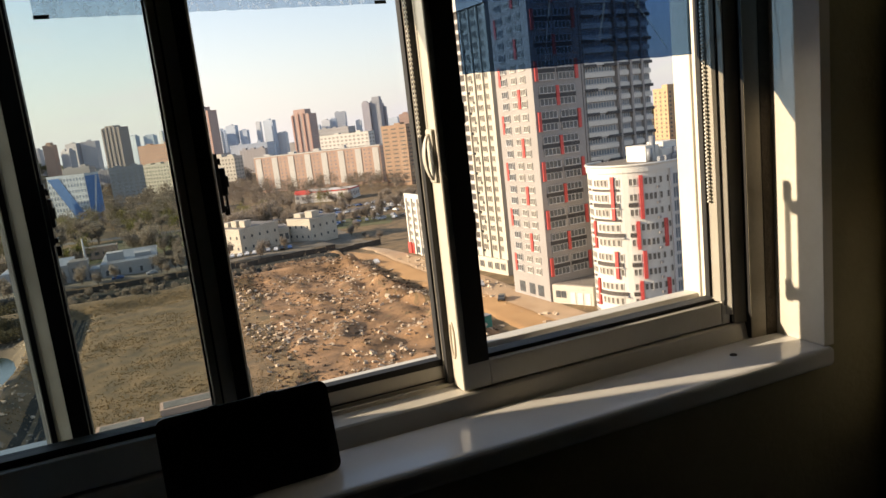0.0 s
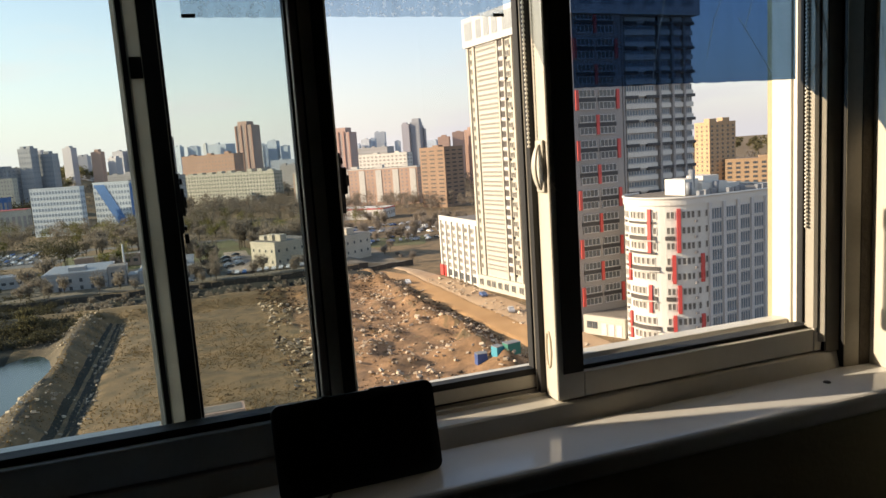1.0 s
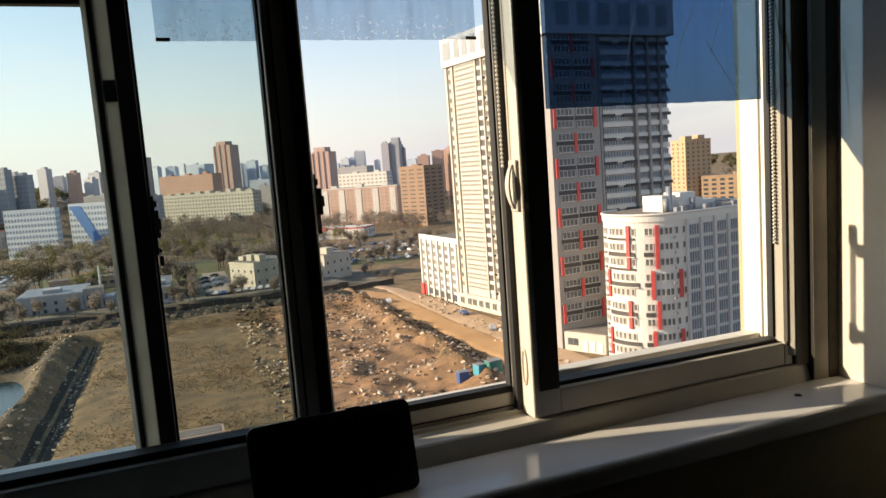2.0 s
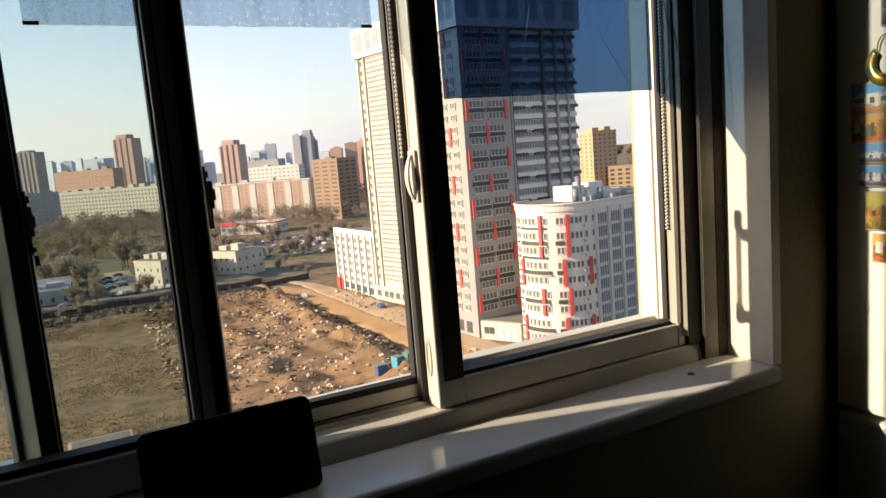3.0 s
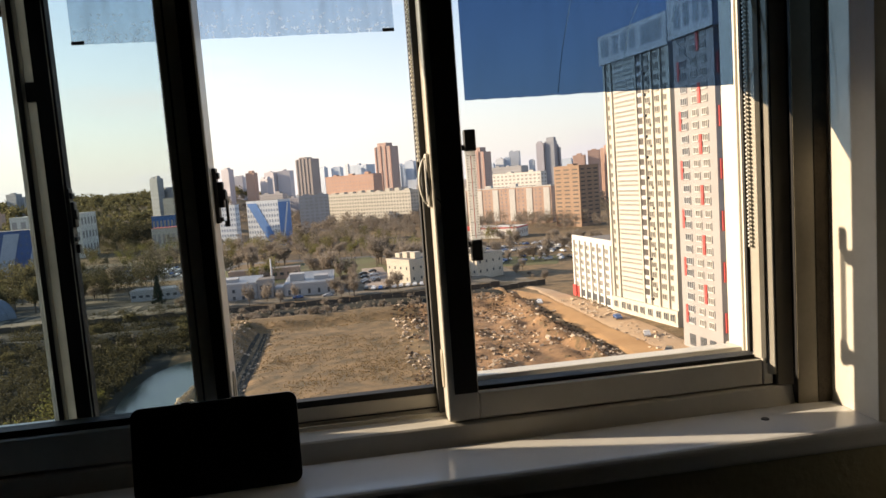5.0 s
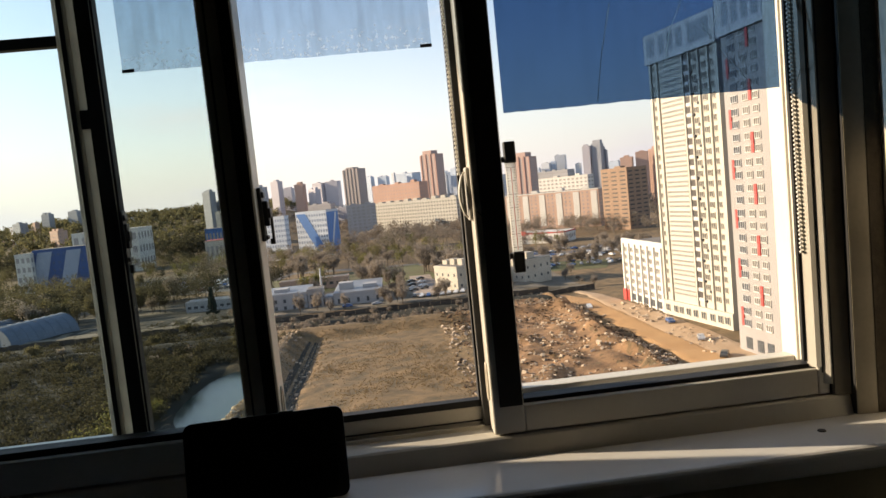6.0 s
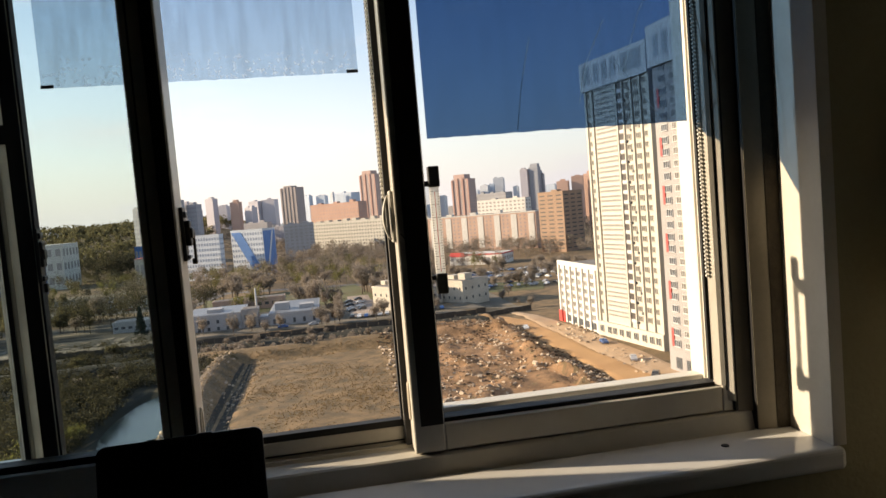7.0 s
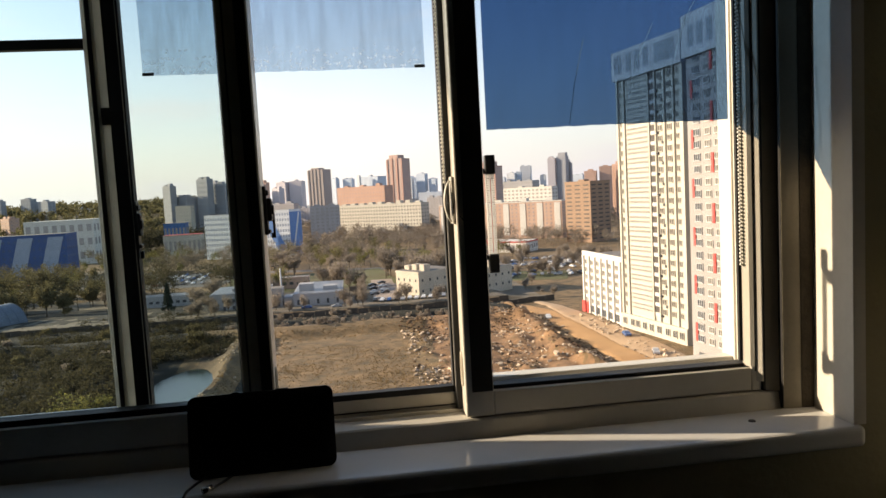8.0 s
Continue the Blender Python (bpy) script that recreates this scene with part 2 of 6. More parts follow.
def tube(bm, p, q, r, r2=None, sides=10, index=0):
    p, q = Vector(p), Vector(q)
    r2 = r if r2 is None else r2
    m = (q - p).to_track_quat("Z", "Y").to_matrix()
    a, b = [], []
    for i in range(sides):
        w = 2 * math.pi * i / sides
        d = m @ Vector((math.cos(w), math.sin(w), 0))
        a.append(bm.verts.new(p + d * r))
        b.append(bm.verts.new(q + d * r2))
    fs = [bm.faces.new((a[i], a[(i + 1) % sides], b[(i + 1) % sides], b[i])) for i in range(sides)]
    fs += [bm.faces.new(a[::-1]), bm.faces.new(b)]
    for f in fs:
        f.material_index = index


def poly_prism(bm, pts, z0, z1, index=0):
    a = [bm.verts.new((x, y, z0)) for x, y in pts]
    b = [bm.verts.new((x, y, z1)) for x, y in pts]
    n = len(pts)
    fs = [bm.faces.new((a[i], a[(i + 1) % n], b[(i + 1) % n], b[i])) for i in range(n)]
    fs += [bm.faces.new(a[::-1]), bm.faces.new(b)]
    for f in fs:
        f.material_index = index
    return fs


def mesh_of(bm, name, mats, smooth=False):
    me = bpy.data.meshes.new(name)
    bmesh.ops.recalc_face_normals(bm, faces=bm.faces)
    bm.to_mesh(me)
    bm.free()
    for m in mats if isinstance(mats, (list, tuple)) else [mats]:
        me.materials.append(m)
    if smooth:
        me.shade_smooth()
    return me


def part(name, bm, material, parent=None, label="", smooth=False):
    me = bm if isinstance(bm, bpy.types.Mesh) else mesh_of(bm, name, material, smooth)
    ob = new(name, me)
    if parent:
        ob.parent = parent
    return tagged(ob, label)


def part_box(name, x0, x1, y0, y1, z0, z1, material, parent=None, label="", bevel=0.0):
    bm = bmesh.new()
    box(bm, x0, x1, y0, y1, z0, z1, bevel)
    return part(name, bm, material, parent, label)


def thing(name, at, label, category, group="", kind="", rz=0.0):
    ob = new(name)
    ob.empty_display_size = 0.1
    ob.matrix_world = pose(*at, 0, 0, rz)
    return tagged(ob, label, category, group, kind)


def at_place(ob, x, y, z, rz=0.0):
    ob.matrix_basis = pose(x, y, z, 0, 0, rz)
    return ob


# ---- the room ----
REVEAL = 1.21
# outer depth and unseen left edge are placed to block sun from the sill
WALL_IN, WALL_OUT = -0.112, 0.20
LEFT = -0.20


def room():
    x0, x1, y0, z1 = -2.4, 1.98, -4.6, 2.6
    bm = bmesh.new()
    box(bm, x0 - 0.2, LEFT, WALL_IN, WALL_OUT, 0, z1)
    box(bm, REVEAL, x1 + 0.2, WALL_IN, WALL_OUT, 0, z1)
    box(bm, LEFT, REVEAL, WALL_IN, WALL_OUT, 0, 0.868)
    box(bm, LEFT, REVEAL, WALL_IN, WALL_OUT, 2.05, z1)
    tagged(part("wall_window", bm, WALL_MAT), "beige painted wall round the window opening", "wall", kind="structure")
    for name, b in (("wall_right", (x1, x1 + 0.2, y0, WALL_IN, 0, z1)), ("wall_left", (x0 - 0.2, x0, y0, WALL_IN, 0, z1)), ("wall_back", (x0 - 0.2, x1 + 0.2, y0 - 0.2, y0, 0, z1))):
        tagged(part_box(name, *b, DARK_WALL), "unseen room wall darkened to cut bounce light", "wall", kind="structure")
    tagged(part_box("floor", x0 - 0.2, x1 + 0.2, y0 - 0.2, WALL_OUT, -0.2, -0.001, FLOOR_MAT), "unseen brown laminate floor darkened to cut bounce light", "floor", kind="structure")
    tagged(part_box("ceiling", x0 - 0.2, x1 + 0.2, y0 - 0.2, WALL_OUT, z1 + 0.001, z1 + 0.2, CEIL_MAT), "unseen ceiling darkened to cut bounce light", "ceiling", kind="structure")
    tagged(part_box("house_wall", -9, 9, -11, 0.185, GROUND - 0.5, -0.2015, WALL_MAT), "plain plastered wall of the house below the room", "wall", kind="structure")
    # lining of the reveal
    t = thing("window_reveal", (0, 0, 0.9), "white plastic lining panel of the window reveal, half sunlit", "reveal", kind="structure")
    part_box("side_panel", REVEAL - 0.004, REVEAL + 0.002, WALL_IN - 0.002, -0.0245, 0.0005, 1.149, PVC, t)
    part_box("corner_trim", REVEAL - 0.006, REVEAL + 0.014, WALL_IN - 0.005, WALL_IN - 0.0005, 0.0005, 1.149, PVC, t, bevel=0.001)
    s = thing("window_sill", (0, 0, 0.868), "glossy white plastic window sill with a rounded front edge", "sill", kind="structure")
    bm = bmesh.new()
    box(bm, LEFT, REVEAL + 0.01, -0.125, -0.0095, 0.0, 0.032, 0.009, segments=4)
    part("board", bm, SILL_MAT, s, smooth=False)
    bm = bmesh.new()
    tube(bm, (1.078, -0.059, 0.0315), (1.078, -0.059, 0.0335), 0.006, 0.005, 12)
    part("plug", bm, BLACK, s, "small dark plug in the sill")


room()


def sash(name, label, x0, x1, y0, y1, z0, z1, wl, wr, wb, glass, gasket=0.009):
    """A sliding sash of four rails round one pane, with a black gasket and a bead."""
    t = thing(name, (0, 0, 0), label, "window sash", "sliding sashes", "structure")
    bv = 0.0025
    part_box("stile", x0, x0 + wl, y0, y1, z0, z1, PVC, t, bevel=bv)
    part_box("stile", x1 - wr, x1, y0, y1, z0, z1, PVC, t, bevel=bv)
    part_box("rail", x0 + wl, x1 - wr, y0 + 0.001, y1 - 0.001, z0, z0 + wb, PVC, t, bevel=bv)
    part_box("rail", x0 + wl, x1 - wr, y0 + 0.001, y1 - 0.001, z1 - 0.05, z1, PVC, t, bevel=bv)
    a, b, c, d = x0 + wl, x1 - wr, z0 + wb, z1 - 0.05
    ym = (y0 + y1) / 2
    bm = bmesh.new()
    gy = min(0.012, (y1 - y0) / 2 - 0.002)
    box(bm, a, b, ym - gy, ym + gy, c - 0.002, c + gasket)
    box(bm, a, b, ym - gy, ym + gy, d - gasket, d + 0.002)
    box(bm, a - 0.002, a + gasket * 0.3, ym - gy, ym + gy, c + gasket, d - gasket)
    box(bm, b - gasket * 0.3, b + 0.002, ym - gy, ym + gy, c + gasket, d - gasket)
    part("gasket", bm, RUBBER, t)
    part_box("pane", a, b, ym - 0.002, ym + 0.002, c, d, glass, t, "clear pane with dust and faint streaks")
    return t


def latch(name, x, y, z, side, material, parent, hook=True):
    """A spring latch on the edge of a sash: plate, stepped thumb piece and, on the larger kind, a bent release arm."""
    s = side

    def bar(bm, a, b, hw, z0, z1, bev=0.0012, dy=0.0):
        box(bm, min(x + s * a, x + s * b), max(x + s * a, x + s * b), y + dy - hw, y + dy + hw, z + z0, z + z1, bev)

    bm = bmesh.new()
    bar(bm, 0, 0.005, 0.008, -0.036, 0.036)
    bar(bm, 0, 0.008, 0.006, 0.022, 0.030)
    bar(bm, 0, 0.008, 0.006, -0.034, -0.028)
    part(name, bm, material, parent, "spring latch on the sash edge")
    bm = bmesh.new()
    k = 1.0 if hook else 0.75
    bar(bm, 0.004, 0.012 * k, 0.006, -0.016, 0.018, 0.002)
    bar(bm, 0.010 * k, 0.0145 * k, 0.005, -0.006, 0.008, 0.0015)
    part("thumb_piece", bm, material, parent)
    bm = bmesh.new()
    if hook:
        bar(bm, 0.004, 0.0125, 0.011, 0.000, 0.006, 0.001, 0.010)
        bar(bm, 0.0090, 0.0125, 0.003, -0.038, 0.005, 0.001, 0.021)
        bar(bm, 0.0060, 0.0125, 0.003, -0.042, -0.034, 0.001, 0.021)
    else:
        bar(bm, 0.004, 0.009, 0.003, -0.050, -0.038, 0.001)
    part("tongue", bm, material, parent)


def finger_pull(x, y, z, side, parent):
    bm = bmesh.new()
    n, rings = 24, []
    for i in range(n):
        a = 2 * math.pi * i / n
        rings.append([bm.verts.new((x + side * 0.0022 * math.sin(w), y + (0.007 + 0.002 * math.cos(w)) * math.cos(a), z + (0.026 + 0.002 * math.cos(w)) * math.sin(a))) for w in np.linspace(0, 2 * math.pi, 6, endpoint=False)])
    for i in range(n):
        p, q = rings[i], rings[(i + 1) % n]
        for j in range(6):
            bm.faces.new((p[j], p[(j + 1) % 6], q[(j + 1) % 6], q[j]))
    part("finger_pull", bm, PVC_DIRTY, parent, "oval finger pull set into the stile", smooth=True)


def window():
    # head height, out of view, is set to limit the skylight
    top = 2.0
    f = thing("window_1", (0, 0, 0), "white plastic sliding window frame with three sashes", "window", kind="structure")
    bv = 0.002
    bm = bmesh.new()
    poly_prism(bm, [(-0.0185, 0.869), (0.046, 0.869), (0.046, 0.9265), (-0.003, 0.9265), (-0.0055, 0.924)], LEFT, 1.1562)
    for v in bm.verts:
        v.co = Vector((v.co.z, v.co.x, v.co.y))
    part("bottom_track", bm, PVC, f)
    part_box("outer_track", LEFT, 1.1565, 0.0465, 0.195, 0.869, 0.925, PVC, f, bevel=bv)
    part_box("track_rib", LEFT, 1.13, 0.038, 0.043, 0.926, 0.932, PVC, f)
    part_box("outer_lip", 0.69, 1.112, 0.052, 0.080, 0.9255, 0.974, PVC, f, bevel=bv)
    part_box("outer_lip", LEFT + 0.05, 0.118, 0.070, 0.100, 0.9255, 0.967, PVC, f, bevel=bv)
    # jamb and filler get their shade from the darker PVC colour
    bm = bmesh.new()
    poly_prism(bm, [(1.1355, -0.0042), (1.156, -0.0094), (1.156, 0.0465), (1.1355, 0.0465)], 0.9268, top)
    part("jamb", bm, PVC_SHADED, f)
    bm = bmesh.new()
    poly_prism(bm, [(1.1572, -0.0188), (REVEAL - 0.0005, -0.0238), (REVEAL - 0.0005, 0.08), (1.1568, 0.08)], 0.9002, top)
    part("jamb_filler", bm, PVC_SHADED, f)
    # dark strip that paints the shade in the corner beside the reveal
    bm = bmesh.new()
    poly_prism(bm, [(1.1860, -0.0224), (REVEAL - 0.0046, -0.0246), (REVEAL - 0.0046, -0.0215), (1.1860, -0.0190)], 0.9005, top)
    part("corner_gap", bm, mat("corner_shade_brown", (0.055, 0.043, 0.028), (0.03, 0.024, 0.016), scale=60, rough=0.9, bump=0.3, fine=200), f, "dark brown strip painting the shade of the corner")
    part_box("joint", 1.1563, 1.1572, -0.0180, -0.002, 0.9005, top, RUBBER, f)
    # black filler painting the shadow in the gap
    part_box("gap_seal", 1.1313, 1.1353, -0.0040, 0.04, 0.928, top, RUBBER, f, "black strip painting the shadow gap beside the sash")
    part_box("outer_jamb", 1.112, 1.1555, 0.047, 0.088, 0.9255, top, PVC, f, bevel=bv)
    part_box("head", LEFT, REVEAL, -0.02, 0.11, top, 2.05, PVC, f, bevel=bv)
    part_box("jamb", LEFT, LEFT + 0.05, -0.02, 0.08, 0.927, top, PVC, f, bevel=bv)
    part_box("glazing_bar", LEFT + 0.05, 0.1220, 0.058, 0.072, 1.512, 1.526, BLACK, f, "thin dark crossbar outside the pane")
    r = sash("right_sash", "white plastic sliding sash on the inner track", 0.646, 1.131, 0.0, 0.045, 0.928, top - 0.002, 0.044, 0.017, 0.038, CLEAR, 0.006)
    # added black strip: the shaded front of a white stile, put into colour
    part_box("dark_cover", 0.6565, 0.6885, -0.0014, 0.0008, 0.967, top - 0.02, RUBBER, r, "black strip painting shade on the stile front")
    bm = bmesh.new()
    poly_prism(bm, [(1.1060, 0.0122), (1.1132, 0.0012), (1.1190, -0.0012), (1.1190, 0.0122)], 0.968, top - 0.06)
    part("glazing_bead", bm, PVC, r)
    part_box("groove", 1.1192, 1.1212, -0.0010, 0.002, 0.960, top - 0.06, RUBBER, r)
    part_box("side_gasket", 1.1015, 1.1138, 0.0125, 0.0185, 0.976, top - 0.06, RUBBER, r, "broad black gasket")
    bm = bmesh.new()
    poly_prism(bm, [(1.1214, -0.0003), (1.1288, -0.0066), (1.1306, -0.0068), (1.1308, -0.0003)], 0.944, top - 0.01)
    part("raised_edge", bm, PVC, r)
    part_box("glazing_strip", 0.6465, 0.654, 0.0455, 0.0475, 0.93, top - 0.01, RUBBER, r)
    bm = bmesh.new()
    box(bm, 0.6405, 0.6458, 0.004, 0.026, 1.226, 1.298, 0.0024, segments=3)
    part("latch_plate", bm, PVC, r, "white latch plate with rounded ends")
    bm = bmesh.new()
    rings = []
    for i in range(15):
        w = math.pi * i / 14
        zc, bow = 1.230 + 0.062 * i / 14, 0.003 + 0.0085 * math.sin(w) ** 0.7
        hw = 0.003 + 0.003 * math.sin(w)
        rings.append([bm.verts.new((0.6410 - d, 0.012 + e, zc)) for d, e in ((bow - 0.003, -hw), (bow - 0.0006, -hw), (bow, -hw * 0.5), (bow, hw * 0.5), (bow - 0.0006, hw), (bow - 0.003, hw))])
    for p, q in zip(rings, rings[1:]):
        for j in range(6):
            bm.faces.new((p[j], p[(j + 1) % 6], q[(j + 1) % 6], q[j]))
    bm.faces.new(rings[0])
    bm.faces.new(rings[-1][::-1])
    part("latch_loop", bm, PVC, r, "white curved latch lever", smooth=True)
    part_box("edge_seal", 0.6375, 0.6462, 0.0345, 0.0458, 0.932, top - 0.01, RUBBER, r, "black brush seal on the sash edge")
    bm = bmesh.new()
    tube(bm, (0.651, -0.003, 1.238), (0.661, -0.002, 1.225), 0.0008, sides=6)
    part("latch_wire", bm, BLACK, r, "thin dark wire end")
    finger_pull(0.6455, 0.02, 1.0, -1, r)
    m = sash("middle_sash", "white plastic sliding sash on the outer track", 0.1495, 0.690, 0.048, 0.068, 0.927, top - 0.002, 0.0205, 0.053, 0.030, CLEAR)
    part_box("groove", 0.172, 0.636, 0.0462, 0.0485, 0.936, 0.9375, RUBBER, m)
    part_box("interlock", 0.1265, 0.1355, 0.048, 0.068, 0.927, top - 0.002, PVC, m, bevel=0.002)
    part_box("seal_strip", 0.1355, 0.1495, 0.0585, 0.0615, 0.935, 1.400, SEAL, m, "pale frosted seal strip lit from behind")
    part_box("seal_strip", 0.1355, 0.1495, 0.0585, 0.0615, 1.425, top - 0.01, SEAL, m, "pale frosted seal strip lit from behind")
    part_box("seal_joint", 0.1355, 0.1495, 0.056, 0.064, 1.400, 1.425, RUBBER, m)
    # two more black strips that paint shade on this stile
    part_box("dark_cover", 0.1505, 0.1690, 0.0464, 0.0485, 0.94, top - 0.02, RUBBER, m, "black strip painting shade on the stile front")
    part_box("dark_cover", 0.1285, 0.1340, 0.0464, 0.0485, 0.94, top - 0.02, RUBBER, m, "black strip painting shade on the stile front")
    part_box("edge_trim", 0.1225, 0.1263, 0.047, 0.066, 0.928, top - 0.005, EDGE, m, "pale edge strip")
    latch("latch", 0.1705, 0.054, 1.25, 1, BLACK, m, False)
    l = sash("left_sash", "white plastic sliding sash slid over its neighbour", LEFT + 0.06, 0.362, 0.0, 0.045, 0.928, top - 0.002, 0.044, 0.046, 0.046, GREENISH)
    latch("latch", 0.3625, 0.024, 1.262, 1, BLACK, l)
    finger_pull(0.3625, 0.02, 1.0, 1, l)
    # shade of this stile front, painted as a black strip
    part_box("dark_cover", 0.343, 0.3585, -0.0014, 0.0008, 0.95, top - 0.02, RUBBER, l, "black strip painting shade on the stile front")
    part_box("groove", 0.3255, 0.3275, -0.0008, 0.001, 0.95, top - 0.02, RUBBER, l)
    # films on the panes
    def film(name, x0, x1, y, z0, z1, material, label):
        bm = bmesh.new()
        nx, nz = 40, 24
        rnd = random.Random(7)
        grid = []
        for j in range(nz + 1):
            row = []
            for i in range(nx + 1):
                edge = 0.0012 * (rnd.random() - 0.5) if j == 0 else 0
                row.append(bm.verts.new(((x1 - x0) * i / nx, 0.0008 * noise.noise(Vector((i * 0.4, j * 0.15, 3))), (z1 - z0) * j / nz + edge)))
            grid.append(row)
        for j in range(nz):
            for i in range(nx):
                bm.faces.new((grid[j][i], grid[j][i + 1], grid[j + 1][i + 1], grid[j + 1][i]))
        ob = part(name, bm, material, smooth=True)
        ob.matrix_world = pose(x0, y, z0)
        return tagged(ob, label, "window film")

    blue = film("blue_window_film", 0.702, 1.0935, 0.0195, 1.366, top - 0.055, BLUE_FILM, "dark blue tinted plastic film stuck on the upper pane")
    grey = film("grey_window_film", 0.199, 0.617, 0.0545, 1.469, top - 0.055, GREY_FILM, "silvery grey wrinkled plastic film stuck on the pane")
    for x in (0.0, 0.402):
        part_box("tape_tab", x, x + 0.016, -0.0015, -0.0007, -0.0005, 0.004, BLACK, grey, "small dark tape tab")
    # sunlit glints of the blue film's folds, added as frosted tubes outside the pane
    for pts in (((0.133, 0.004), (0.143, 0.064), (0.160, 0.134)), ((0.288, 0.094), (0.318, 0.054), (0.350, 0.012)), ((0.298, 0.074), (0.328, 0.164), (0.373, 0.234)), ((0.228, 0.034), (0.243, 0.094), (0.273, 0.154))):
        bm = bmesh.new()
        for p, q in zip(pts, pts[1:]):
            tube(bm, (p[0], 0.0057, p[1]), (q[0], 0.0057, q[1]), 0.0006, sides=5)
        part("crease", bm, EDGE, blue, "pale crease in the film")


window()


def thermometer():
    t = thing("window_thermometer", (0.715, 0.079, 1.235), "outdoor thermometer, white scale between black brackets outside the pane", "thermometer")
    bm = bmesh.new()
    box(bm, -0.0072, 0.0072, -0.004, 0.004, -0.068, 0.068, 0.002)
    part("scale", bm, milky("thermo_milky", (0.85, 0.83, 0.78)), t, "white translucent plastic scale")
    bm = bmesh.new()
    for i in range(31):
        z = -0.058 + 0.116 * i / 30
        w = 0.005 if i % 5 == 0 else 0.0025
        box(bm, -0.0065, -0.0065 + w, -0.0046, -0.004, z - 0.0004, z + 0.0004)
        box(bm, 0.0065 - w, 0.0065, -0.0046, -0.004, z - 0.0004, z + 0.0004)
    part("graduation", bm, BLACK, t, "fine black tick marks")
    bm = bmesh.new()
    tube(bm, (0, -0.005, -0.062), (0, -0.005, 0.058), 0.0005, sides=6)
    part("capillary", bm, mat("thermo_red", (0.5, 0.05, 0.04), rough=0.2), t)
    for s in (1, -1):
        bm = bmesh.new()
        box(bm, -0.008, 0.009, -0.007, 0.006, s * 0.080 - 0.0155, s * 0.080 + 0.0155, 0.002)
        box(bm, -0.045, -0.007, -0.004, 0.004, s * 0.070 - 0.004, s * 0.070 + 0.004, 0.001)
        box(bm, -0.050, -0.026, -0.0105, 0.004, s * 0.070 - 0.007, s * 0.070 + 0.007, 0.001)
        part("bracket", bm, BLACK, t, "black plastic bracket")


thermometer()


def bead_chain(x, y, z0, z1, label):
    t = thing("blind_chain", (x, y, z0), label, "blind chain", "blind chains")
    bm = bmesh.new()
    n = int((z1 - z0) / 0.006)
    for i in range(n):
        bmesh.ops.create_icosphere(bm, subdivisions=1, radius=0.0025, matrix=Matrix.Translation((0, 0, i * 0.006)))
    part("bead_string", bm, BEAD, t, smooth=True)["kind"] = "stuff"
    bm = bmesh.new()
    tube(bm, (0, 0, 0), (0, 0, z1 - z0), 0.0006, sides=5)
    part("cord", bm, BEAD, t)


bead_chain(1.1045, 0.009, 1.134, 1.99, "white plastic bead chain of a blind beside the blue film")
bead_chain(0.634, 0.030, 1.29, 1.99, "white plastic bead chain of a blind near the latch")


def tablet():
    t = thing("tablet", (0.348, -0.076, 0.9), "black tablet in a dark case leaning against the window", "tablet")
    t.matrix_world = pose(0.348, -0.0705, 0.9005, -12, 0, 1.5)
    bm = bmesh.new()
    w, h, d = 0.2, 0.112, 0.011
    pts = []
    r = 0.011
    for cx, cz, a0 in ((w / 2 - r, r, -90), (w / 2 - r, h - r, 0), (-w / 2 + r, h - r, 90), (-w / 2 + r, r, 180)):
        for i in range(6):
            a = radians(a0 + 90 * i / 5)
            pts.append((cx + r * math.cos(a), cz + r * math.sin(a)))
    poly_prism(bm, [(x, z) for x, z in pts], 0, d)
    bmesh.ops.rotate(bm, cent=(0, 0, 0), matrix=Matrix.Rotation(radians(90), 3, "X"), verts=bm.verts)
    bmesh.ops.translate(bm, vec=(0, d, 0), verts=bm.verts)
    bmesh.ops.bevel(bm, geom=[e for e in bm.edges if abs(e.verts[0].co.y - e.verts[1].co.y) < 1e-5], offset=0.0015, segments=2, affect="EDGES")
    part("body", bm, CASE, t)
    part_box("screen", -w / 2 + 0.012, w / 2 - 0.012, -0.0006, 0.0004, 0.010, h - 0.010, mat("dark_screen", (0.008, 0.008, 0.01), rough=0.3), t, "dark switched-off screen")
    for x, l in ((0.02, 0.018), (-0.04, 0.01)):
        part_box("button", x, x + l, 0.003, 0.008, h - 0.0005, h + 0.0015, BLACK, t, bevel=0.0005)
    bm = bmesh.new()
    box(bm, w / 2 - 0.03, w / 2 - 0.005, d, d + 0.004, 0.002, 0.05, 0.001)
    part("stand_flap", bm, CASE, t)


tablet()


def cable():
    t = thing("charging_cable", (0.27, -0.09, 0.9), "thin black charging cable with a bright plug on the sill", "cable")
    for k, pts in enumerate((((0.0, 0.018, 0.004), (-0.012, -0.006, 0.003), (-0.02, -0.034, 0.002), (-0.022, -0.040, -0.03), (-0.024, -0.041, -0.12)), ((0.035, 0.012, 0.004), (0.024, -0.01, 0.003), (0.016, -0.024, 0.004)))):
        cu = bpy.data.curves.new("cable", "CURVE")
        cu.dimensions, cu.bevel_depth, cu.bevel_resolution = "3D", 0.0018, 2
        sp = cu.splines.new("NURBS")
        sp.points.add(len(pts) - 1)
        for p, c in zip(sp.points, pts):
            p.co = (*c, 1)
        sp.use_endpoint_u, sp.order_u = True, 3
        cu.materials.append(BLACK)
        ob = new("cord", cu)
        ob.parent = t
    bm = bmesh.new()
    tube(bm, (0.016, -0.024, 0.005), (0.006, -0.034, 0.005), 0.004, 0.0042, 12)
    part("plug", bm, STEEL, t, "bright metal plug", smooth=True)


cable()


